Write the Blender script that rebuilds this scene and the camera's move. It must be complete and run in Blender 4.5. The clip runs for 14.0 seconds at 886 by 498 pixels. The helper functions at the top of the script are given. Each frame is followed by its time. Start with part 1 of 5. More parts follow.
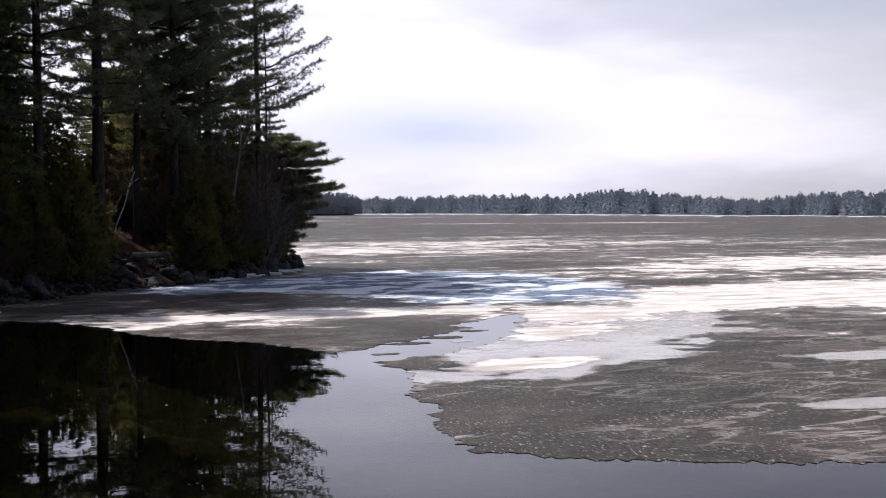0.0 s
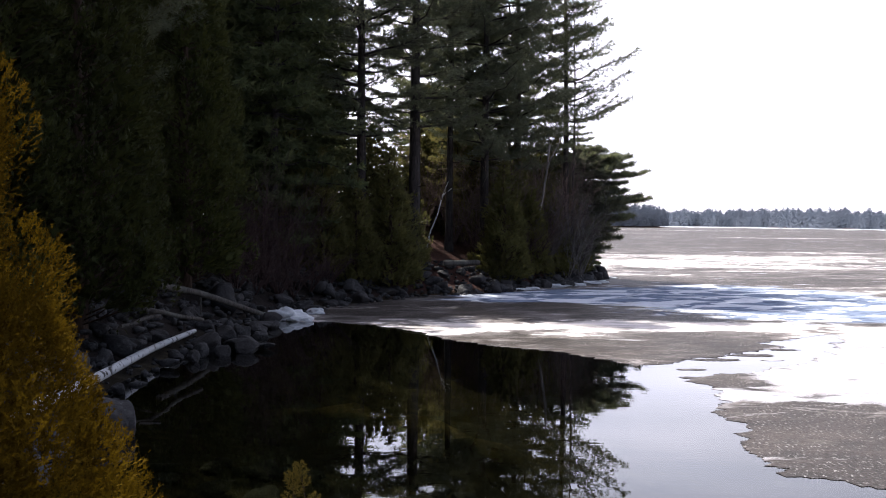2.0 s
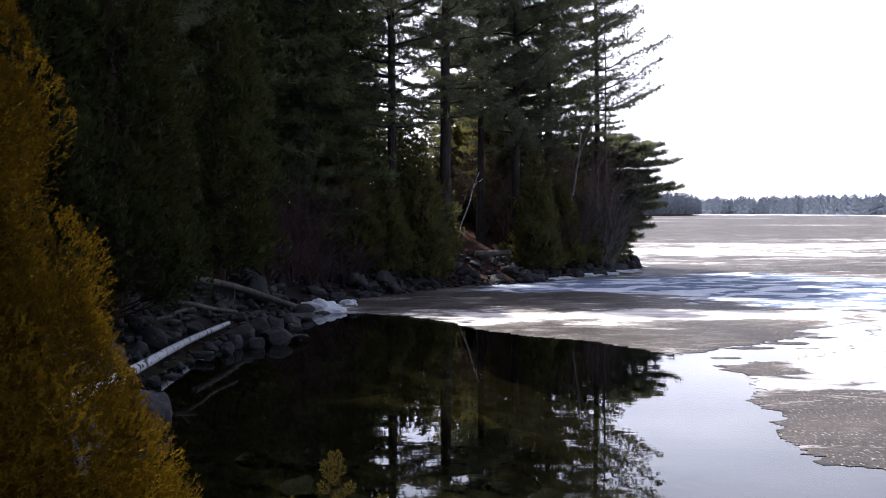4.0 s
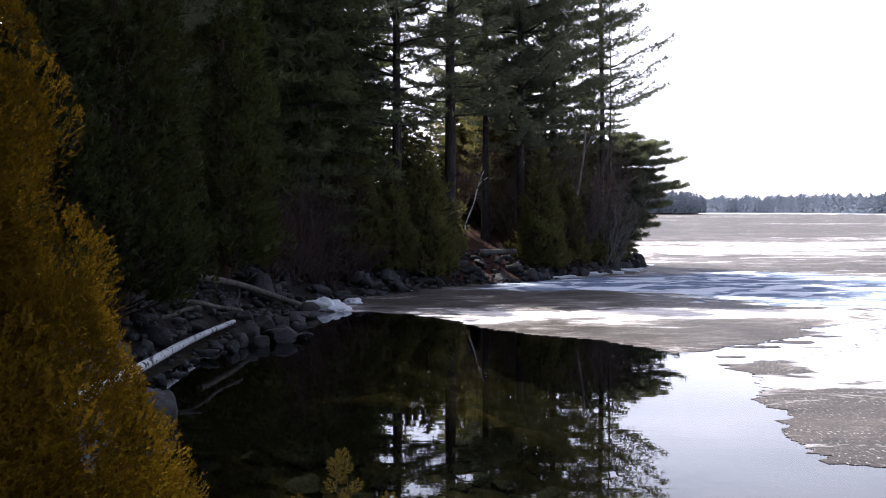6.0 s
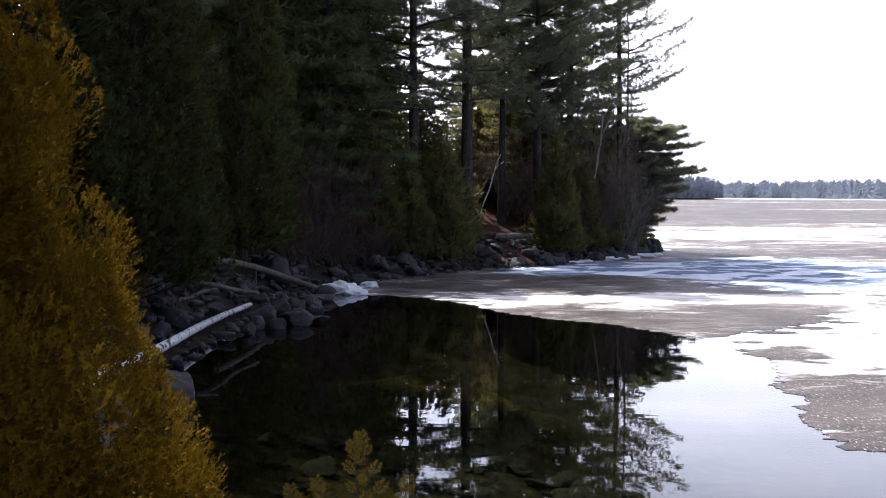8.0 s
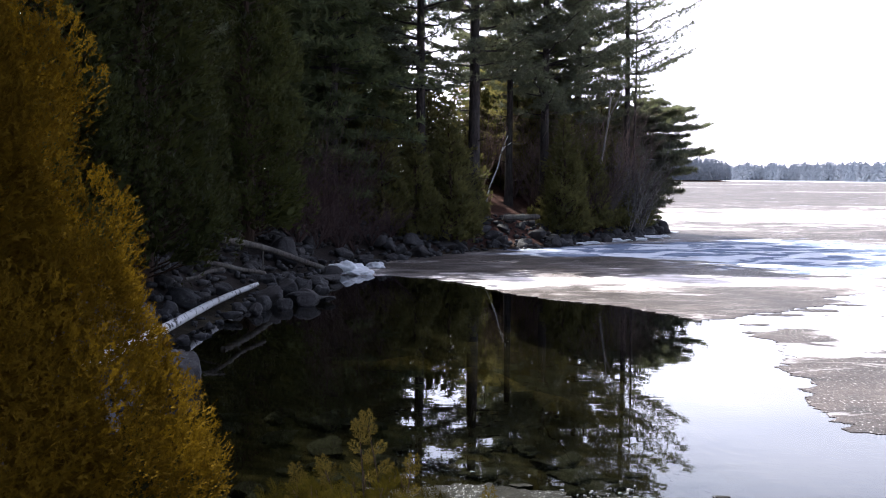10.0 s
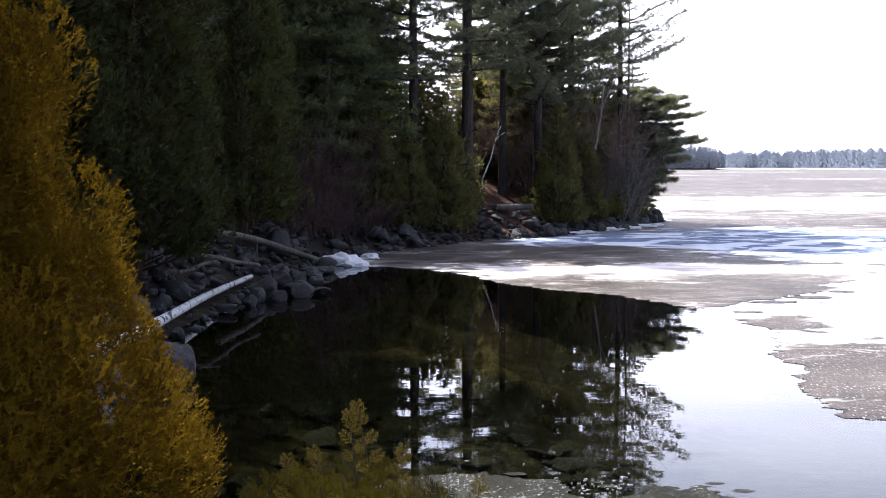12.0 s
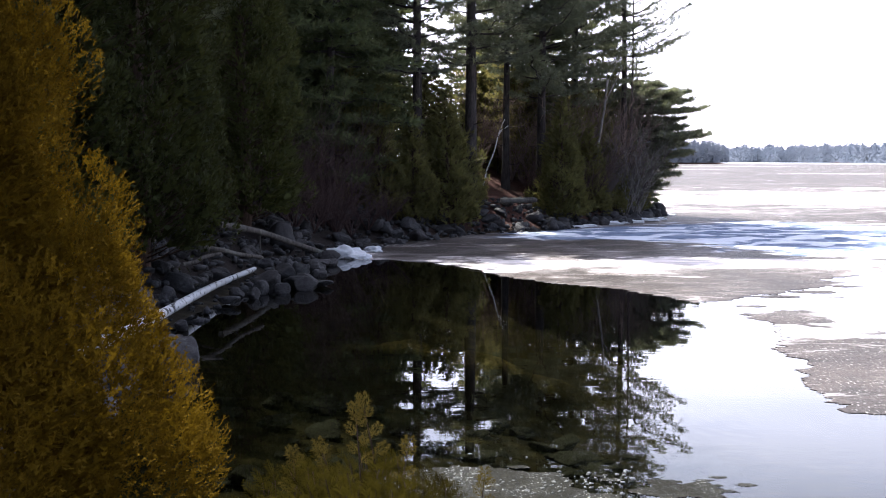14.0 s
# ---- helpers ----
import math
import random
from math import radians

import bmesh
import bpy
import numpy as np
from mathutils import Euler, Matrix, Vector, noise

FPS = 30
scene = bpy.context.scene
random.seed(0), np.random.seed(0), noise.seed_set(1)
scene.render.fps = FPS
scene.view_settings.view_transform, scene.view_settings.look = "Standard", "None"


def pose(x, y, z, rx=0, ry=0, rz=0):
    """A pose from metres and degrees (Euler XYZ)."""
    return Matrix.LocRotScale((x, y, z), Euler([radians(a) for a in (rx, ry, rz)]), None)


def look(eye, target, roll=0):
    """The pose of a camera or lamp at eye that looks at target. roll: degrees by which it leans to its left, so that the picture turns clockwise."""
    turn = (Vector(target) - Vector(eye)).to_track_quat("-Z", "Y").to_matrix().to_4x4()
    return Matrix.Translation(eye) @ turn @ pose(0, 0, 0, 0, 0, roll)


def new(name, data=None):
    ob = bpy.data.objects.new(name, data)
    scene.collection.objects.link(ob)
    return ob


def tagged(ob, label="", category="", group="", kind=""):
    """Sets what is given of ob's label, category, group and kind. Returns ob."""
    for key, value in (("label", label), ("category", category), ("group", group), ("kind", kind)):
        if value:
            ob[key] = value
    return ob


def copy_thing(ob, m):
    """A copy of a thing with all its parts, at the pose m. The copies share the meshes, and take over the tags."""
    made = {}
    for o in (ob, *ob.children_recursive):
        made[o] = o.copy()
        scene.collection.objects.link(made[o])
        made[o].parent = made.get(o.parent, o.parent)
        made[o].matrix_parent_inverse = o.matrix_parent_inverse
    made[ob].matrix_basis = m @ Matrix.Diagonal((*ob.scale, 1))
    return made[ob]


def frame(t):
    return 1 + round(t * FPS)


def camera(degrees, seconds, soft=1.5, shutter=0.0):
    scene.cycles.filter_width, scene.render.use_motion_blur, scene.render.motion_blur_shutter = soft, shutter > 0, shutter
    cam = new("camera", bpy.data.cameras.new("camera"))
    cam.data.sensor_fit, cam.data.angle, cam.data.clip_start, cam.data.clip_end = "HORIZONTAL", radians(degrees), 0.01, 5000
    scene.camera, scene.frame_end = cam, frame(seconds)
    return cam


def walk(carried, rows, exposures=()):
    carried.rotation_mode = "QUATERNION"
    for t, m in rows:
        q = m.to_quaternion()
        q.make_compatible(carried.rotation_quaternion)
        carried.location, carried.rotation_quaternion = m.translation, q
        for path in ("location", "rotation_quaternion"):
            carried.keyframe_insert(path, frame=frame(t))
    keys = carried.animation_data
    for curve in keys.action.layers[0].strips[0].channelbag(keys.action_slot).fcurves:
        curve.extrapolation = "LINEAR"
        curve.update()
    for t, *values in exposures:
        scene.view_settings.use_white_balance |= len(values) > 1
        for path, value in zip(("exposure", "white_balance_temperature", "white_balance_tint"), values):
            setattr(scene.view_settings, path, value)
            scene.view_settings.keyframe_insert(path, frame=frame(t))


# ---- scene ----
cam = camera(43.0, 14.0, soft=1.05)
PATH = [
    (0.0, pose(0.062, 0.095, 2.413, 88.040, 0.235, -18.408)),
    (0.5, pose(0.014, 0.025, 2.400, 88.560, -0.187, -13.353)),
    (1.0, pose(-0.020, 0.017, 2.382, 88.502, -0.284, -8.427)),
    (1.5, pose(0.024, -0.010, 2.417, 88.269, -0.414, -5.071)),
    (2.0, pose(0.012, -0.003, 2.416, 88.579, -0.545, -2.952)),
    (2.5, pose(0.016, -0.009, 2.416, 88.602, -0.406, -2.923)),
    (3.0, pose(0.017, -0.011, 2.415, 88.526, 0.070, -2.335)),
    (3.5, pose(0.013, -0.008, 2.413, 88.145, 0.124, -1.564)),
    (6.0, pose(0.001, -0.006, 2.411, 88.024, 0.056, -1.125)),
    (6.5, pose(-0.004, -0.004, 2.409, 87.746, 0.082, -1.057)),
    (7.0, pose(-0.011, 0.003, 2.408, 87.835, -0.188, -0.692)),
    (7.5, pose(-0.014, 0.000, 2.406, 87.560, -0.239, -0.327)),
    (8.0, pose(-0.010, 0.000, 2.406, 87.213, -0.176, -0.314)),
    (10.5, pose(-0.007, 0.014, 2.401, 86.064, -0.410, 0.130)),
    (11.0, pose(0.005, 0.000, 2.402, 85.904, -0.059, 0.005)),
    (11.5, pose(0.010, -0.002, 2.403, 85.803, 0.137, -0.089)),
    (12.0, pose(0.010, -0.003, 2.402, 85.759, 0.098, -0.251)),
    (12.5, pose(0.004, 0.001, 2.401, 85.482, 0.153, 0.020)),
    (13.0, pose(-0.000, 0.000, 2.400, 85.350, 0.000, -0.000)),
    (13.5, pose(0.001, 0.001, 2.401, 85.501, -0.093, -0.039)),
    (14.0, pose(0.001, -0.004, 2.400, 85.418, -0.116, -0.092)),
]
EXPOSURES = [(t, stops, 6130 if t < 3 else 5960, 10) for t, stops in (
    (0.0, -0.3), (0.5, -0.15), (1.0, 0.05), (1.5, 0.38), (2.0, 0.66), (2.5, 0.52), (3.0, 0.50), (3.5, 0.62), (6.0, 0.95), (8.0, 1.1), (10.5, 1.42), (14.0, 1.5))]
walk(cam, PATH, EXPOSURES)

# ---- light: hazy spring sky, sun high behind the trees ----
SUN_AZ, SUN_EL = -33.0, 57.0          # degrees right of +y, above the horizon


def make_world():
    w = bpy.data.worlds.new("spring_sky")
    w.use_nodes = True
    scene.world = w
    n, l = w.node_tree.nodes, w.node_tree.links
    n.clear()
    out, bg = n.new("ShaderNodeOutputWorld"), n.new("ShaderNodeBackground")
    sky = n.new("ShaderNodeTexSky")
    sky.sky_type, sky.sun_disc = "NISHITA", False
    sky.sun_elevation, sky.sun_rotation = radians(SUN_EL), radians(SUN_AZ)
    sky.dust_density, sky.air_density = 2.0, 1.0
    tc, mp = n.new("ShaderNodeTexCoord"), n.new("ShaderNodeMapping")
    mp.inputs["Scale"].default_value = (1.0, 1.0, 4.0)
    no = n.new("ShaderNodeTexNoise")
    no.inputs["Scale"].default_value, no.inputs["Detail"].default_value, no.inputs["Roughness"].default_value = 2.1, 7, 0.5
    ramp = n.new("ShaderNodeMapRange")
    ramp.interpolation_type = "SMOOTHSTEP"
    ramp.inputs["From Min"].default_value, ramp.inputs["From Max"].default_value = 0.36, 0.60
    ramp.inputs["To Min"].default_value, ramp.inputs["To Max"].default_value = 0.62, 0.96
    mix = n.new("ShaderNodeMix")
    mix.data_type = "RGBA"
    # thin cloud, brighter towards the sun
    dot = n.new("ShaderNodeVectorMath")
    dot.operation = "DOT_PRODUCT"
    a, e = radians(SUN_AZ), radians(SUN_EL)
    dot.inputs[1].default_value = (math.sin(a) * math.cos(e), math.cos(a) * math.cos(e), math.sin(e))
    toward = n.new("ShaderNodeMapRange")
    toward.interpolation_type = "SMOOTHSTEP"
    toward.inputs["From Min"].default_value, toward.inputs["From Max"].default_value = -0.30, 0.85
    toward.inputs["To Min"].default_value, toward.inputs["To Max"].default_value = 0.30, 2.6
    cloud = n.new("ShaderNodeVectorMath")
    cloud.operation = "SCALE"
    l.new(tc.outputs["Generated"], dot.inputs[0])
    l.new(dot.outputs["Value"], toward.inputs["Value"])
    # bands of thicker, bluer cloud
    mp2, no2, band = n.new("ShaderNodeMapping"), n.new("ShaderNodeTexNoise"), n.new("ShaderNodeMapRange")
    mp2.inputs["Scale"].default_value, mp2.inputs["Location"].default_value = (1.0, 1.0, 6.0), (3.1, 0.4, 0.35)
    no2.inputs["Scale"].default_value, no2.inputs["Detail"].default_value = 1.9, 6
    band.interpolation_type = "SMOOTHSTEP"
    band.inputs["From Min"].default_value, band.inputs["From Max"].default_value = 0.42, 0.62
    tint = n.new("ShaderNodeMix")
    tint.data_type = "RGBA"
    tint.inputs["A"].default_value, tint.inputs["B"].default_value = (13.2, 12.2, 13.0, 1), (6.8, 7.0, 9.4, 1)
    l.new(tc.outputs["Generated"], mp2.inputs["Vector"])
    l.new(mp2.outputs["Vector"], no2.inputs["Vector"])
    l.new(no2.outputs["Fac"], band.inputs["Value"])
    parts = []
    for axis, centre, half in (((math.cos(radians(16)), -math.sin(radians(16)), 0), 0.0, 0.19), ((0, 0, 1), 0.070, 0.040)):
        d, sq = n.new("ShaderNodeVectorMath"), n.new("ShaderNodeMath")
        d.operation, sq.operation = "DOT_PRODUCT", "POWER"
        d.inputs[1].default_value = axis
        sc = n.new("ShaderNodeMapRange")
        sc.clamp = False
        sc.inputs["From Min"].default_value, sc.inputs["From Max"].default_value = centre, centre + half
        l.new(tc.outputs["Generated"], d.inputs[0])
        l.new(d.outputs["Value"], sc.inputs["Value"])
        l.new(sc.outputs["Result"], sq.inputs[0])
        sq.inputs[1].default_value = 2
        parts.append(sq.outputs["Value"])
    total, fall, lump, most, weak = (n.new("ShaderNodeMath") for _ in range(5))
    total.operation, fall.operation, lump.operation, most.operation, weak.operation = "ADD", "POWER", "MULTIPLY", "MAXIMUM", "MULTIPLY"
    l.new(parts[0], total.inputs[0])
    l.new(parts[1], total.inputs[1])
    fall.inputs[0].default_value = 0.37
    l.new(total.outputs["Value"], fall.inputs[1])
    soft = n.new("ShaderNodeMapRange")
    soft.inputs["From Min"].default_value, soft.inputs["From Max"].default_value = 0.36, 0.60
    soft.inputs["To Min"].default_value, soft.inputs["To Max"].default_value = 0.4, 1.0
    l.new(no.outputs["Fac"], soft.inputs["Value"])
    l.new(fall.outputs["Value"], lump.inputs[0])
    l.new(soft.outputs["Result"], lump.inputs[1])
    weak.inputs[1].default_value = 0.28
    l.new(band.outputs["Result"], weak.inputs[0])
    l.new(weak.outputs["Value"], most.inputs[0])
    l.new(lump.outputs["Value"], most.inputs[1])
    l.new(most.outputs["Value"], tint.inputs["Factor"])
    l.new(tint.outputs["Result"], cloud.inputs[0])
    l.new(toward.outputs["Result"], cloud.inputs["Scale"])
    l.new(cloud.outputs["Vector"], mix.inputs["B"])
    l.new(tc.outputs["Generated"], mp.inputs["Vector"])
    l.new(mp.outputs["Vector"], no.inputs["Vector"])
    l.new(no.outputs["Fac"], ramp.inputs["Value"])
    # cloud thins towards the zenith
    sep, thin, mul = n.new("ShaderNodeSeparateXYZ"), n.new("ShaderNodeMapRange"), n.new("ShaderNodeMath")
    thin.inputs["From Min"].default_value, thin.inputs["From Max"].default_value = 0.08, 0.33
    thin.inputs["To Min"].default_value, thin.inputs["To Max"].default_value = 1.0, 0.16
    mul.operation = "MULTIPLY"
    l.new(tc.outputs["Generated"], sep.inputs["Vector"])
    l.new(sep.outputs["Z"], thin.inputs["Value"])
    l.new(thin.outputs["Result"], mul.inputs[0])
    l.new(ramp.outputs["Result"], mul.inputs[1])
    l.new(mul.outputs["Value"], mix.inputs["Factor"])
    l.new(sky.outputs["Color"], mix.inputs["A"])
    l.new(mix.outputs["Result"], bg.inputs["Color"])
    bg.inputs["Strength"].default_value = 0.075
    l.new(bg.outputs["Background"], out.inputs["Surface"])


make_world()
sun = new("sun", bpy.data.lights.new("sun", "SUN"))
sun.data.energy, sun.data.angle, sun.data.color = 4.8, radians(0.6), (1.0, 0.95, 0.86)
_a, _e = radians(SUN_AZ), radians(SUN_EL)
SUN_DIR = Vector((math.sin(_a) * math.cos(_e), math.cos(_a) * math.cos(_e), math.sin(_e)))
sun.matrix_world = look(SUN_DIR * 100, (0, 0, 0))


# ---- materials ----
class Nodes:
    """A small helper round one node material."""

    def __init__(self, name):
        self.mat = bpy.data.materials.new(name)
        self.mat.use_nodes = True
        self.t = self.mat.node_tree
        self.t.nodes.clear()
        self.out = self.t.nodes.new("ShaderNodeOutputMaterial")
        self.geo = self.t.nodes.new("ShaderNodeNewGeometry")
        self.pos = self.geo.outputs["Position"]
        tc = self.t.nodes.new("ShaderNodeTexCoord")
        self.obj = tc.outputs["Object"]

    def node(self, kind, **inputs):
        nd = self.t.nodes.new(kind)
        for key, value in inputs.items():
            self.put(nd.inputs[key.replace("_", " ")], value)
        return nd

    def put(self, socket, value):
        if isinstance(value, bpy.types.NodeSocket):
            self.t.links.new(value, socket)
        else:
            socket.default_value = value

    def scaled(self, vec, scale, rot=(0, 0, 0)):
        nd = self.node("ShaderNodeMapping", Vector=vec, Scale=scale, Rotation=rot)
        return nd.outputs["Vector"]

    def noise(self, vec, scale, detail=4, rough=0.55, dist=0.0):
        nd = self.node("ShaderNodeTexNoise", Vector=vec, Scale=scale, Detail=detail, Roughness=rough, Distortion=dist)
        return nd.outputs["Fac"]

    def remap(self, val, a, b, c=0.0, d=1.0):
        nd = self.node("ShaderNodeMapRange", Value=val, From_Min=a, From_Max=b, To_Min=c, To_Max=d)
        return nd.outputs["Result"]

    def math(self, op, a, b=0.0, clamp=False):
        nd = self.t.nodes.new("ShaderNodeMath")
        nd.operation, nd.use_clamp = op, clamp
        self.put(nd.inputs[0], a)
        self.put(nd.inputs[1], b)
        return nd.outputs[0]

    def mix(self, fac, a, b):
        nd = self.t.nodes.new("ShaderNodeMix")
        nd.data_type = "RGBA"
        self.put(nd.inputs["Factor"], fac)
        for key, v in (("A", a), ("B", b)):
            self.put(nd.inputs[key], v if isinstance(v, bpy.types.NodeSocket) else (*v, 1))
        return nd.outputs["Result"]

    def bump(self, height, strength, distance):
        return self.node("ShaderNodeBump", Height=height, Strength=strength, Distance=distance).outputs["Normal"]

    def principled(self, color, rough, normal=None, spec=0.5):
        nd = self.node("ShaderNodeBsdfPrincipled", Roughness=rough)
        self.put(nd.inputs["Base Color"], color if isinstance(color, bpy.types.NodeSocket) else (*color, 1))
        nd.inputs["Specular IOR Level"].default_value = spec
        if normal is not None:
            self.put(nd.inputs["Normal"], normal)
        return nd.outputs["BSDF"]

    def done(self, shader):
        self.put(self.out.inputs["Surface"], shader)
        return self.mat


def mat_leaf(name, dark, light, glow, through_share=0.35, scale=0.8, spec=0.25):
    """Foliage: colour varies leaf by leaf and clump by clump; light passes through."""
    m = Nodes(name)
    isl = m.geo.outputs["Random Per Island"]
    big = m.noise(m.pos, scale, 3)
    f = m.math("ADD", m.math("MULTIPLY", isl, 0.55), m.remap(big, 0.35, 0.65, -0.1, 0.55), True)
    col = m.mix(f, dark, light)
    p = m.principled(col, 0.6, spec=spec)
    tr = m.node("ShaderNodeBsdfTranslucent", Color=m.mix(f, tuple(0.6 * c for c in glow), glow)).outputs["BSDF"]
    return _mix_done(m, through_share, p, tr)


def _mix_done(m, fac, a, b):
    nd = m.t.nodes.new("ShaderNodeMixShader")
    m.put(nd.inputs[0], fac)
    m.put(nd.inputs[1], a)
    m.put(nd.inputs[2], b)
    return m.done(nd.outputs[0])


def mat_bark(name, dark, light, scale=6.0, lichen=0.4):
    m = Nodes(name)
    v = m.scaled(m.pos, (1, 1, 0.2))
    f = m.noise(v, scale * 3, 5, 0.65)
    col = m.mix(m.remap(f, 0.35, 0.7), dark, light)
    col = m.mix(m.remap(m.noise(m.pos, 1.3, 3), 0.5, 0.7, 0, lichen), col, (0.16, 0.17, 0.15))
    return m.done(m.principled(col, 0.9, m.bump(f, 0.9, 0.03), 0.2))


def mat_birch(name):
    m = Nodes(name)
    v = m.scaled(m.obj, (9, 6, 9))
    f = m.noise(v, 1.0, 4, 0.6)
    col = m.mix(m.remap(f, 0.55, 0.60), (0.50, 0.50, 0.52), (0.04, 0.036, 0.034))
    col = m.mix(m.remap(m.noise(m.obj, 2.2, 4), 0.5, 0.75, 0, 0.6), col, (0.27, 0.24, 0.21))
    return m.done(m.principled(col, 0.75, m.bump(f, 0.5, 0.01), 0.3))


def mat_rock(name):
    m = Nodes(name)
    rnd = m.node("ShaderNodeObjectInfo").outputs["Random"]
    f = m.noise(m.obj, 5, 6, 0.65)
    col = m.mix(m.remap(f, 0.3, 0.7), (0.010, 0.010, 0.012), (0.066, 0.063, 0.066))
    col = m.mix(m.math("MULTIPLY", rnd, 0.5), col, (0.040, 0.033, 0.032))
    lich = m.noise(m.pos, 9, 4, 0.7)
    col = m.mix(m.remap(lich, 0.6, 0.68, 0, 0.35), col, (0.17, 0.17, 0.17))
    return m.done(m.principled(col, 0.8, m.bump(m.math("ADD", f, m.math("MULTIPLY", m.noise(m.obj, 22, 5, 0.7), 0.5)), 0.8, 0.05), 0.35))


def mat_ground():
    m = Nodes("leaf_litter_and_lakebed")
    z = m.node("ShaderNodeSeparateXYZ", Vector=m.pos).outputs["Z"]
    f = m.noise(m.pos, 11, 6, 0.7)
    g = m.noise(m.pos, 0.9, 4)
    litter = m.mix(m.remap(f, 0.35, 0.7), (0.036, 0.018, 0.015), (0.105, 0.052, 0.041))
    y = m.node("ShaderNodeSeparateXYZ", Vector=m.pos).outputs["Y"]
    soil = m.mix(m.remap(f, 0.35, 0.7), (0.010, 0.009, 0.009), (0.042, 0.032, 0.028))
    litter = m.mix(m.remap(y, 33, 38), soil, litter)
    litter = m.mix(m.remap(g, 0.5, 0.7, 0, 0.6), litter, (0.03, 0.024, 0.02))
    stones = m.node("ShaderNodeTexVoronoi", Vector=m.scaled(m.pos, (1, 1, 1)), Scale=3.2)
    bed = m.mix(m.remap(stones.outputs["Distance"], 0.1, 0.55), (0.085, 0.068, 0.036), (0.022, 0.018, 0.011))
    bed = m.mix(m.remap(g, 0.4, 0.65, 0, 0.7), bed, (0.034, 0.026, 0.014))
    px = m.node("ShaderNodeSeparateXYZ", Vector=m.pos).outputs["X"]
    bar = m.math("MULTIPLY", m.remap(m.math("ABSOLUTE", m.math("SUBTRACT", m.math("ADD", y, m.math("MULTIPLY", px, 0.35)), m.math("ADD", 14.9, g))), 0.03, 0.30, 1, 0),
                 m.remap(m.math("ABSOLUTE", m.math("SUBTRACT", px, 0.2)), 0.5, 1.9, 1, 0))
    bed = m.mix(m.math("MULTIPLY", bar, m.remap(f, 0.3, 0.65)), bed, (0.66, 0.49, 0.16))
    col = m.mix(m.remap(z, -0.05, 0.15), bed, litter)
    h = m.math("ADD", f, m.math("MULTIPLY", stones.outputs["Distance"], -0.5))
    return m.done(m.principled(col, 0.95, m.bump(h, 0.8, 0.05), 0.1))


def mat_water():
    """Still lake water: mirror by Fresnel over a tinted, clear body."""
    m = Nodes("lake_water")
    a = m.noise(m.scaled(m.pos, (0.9, 2.2, 1)), 1.6, 2, 0.5)
    b = m.noise(m.scaled(m.pos, (1.0, 2.5, 1)), 6.0, 2, 0.5)
    h = m.math("ADD", a, m.math("MULTIPLY", b, 0.007))
    nor = m.bump(h, 0.055, 0.012)
    fr = m.node("ShaderNodeFresnel", IOR=1.333, Normal=nor).outputs["Fac"]
    gl = m.node("ShaderNodeBsdfGlossy", Color=(0.97, 0.98, 1.0, 1), Roughness=0.0, Normal=nor).outputs["BSDF"]
    clear = m.node("ShaderNodeBsdfTransparent", Color=(0.34, 0.35, 0.255, 1)).outputs["BSDF"]
    return _mix_done(m, fr, clear, gl)


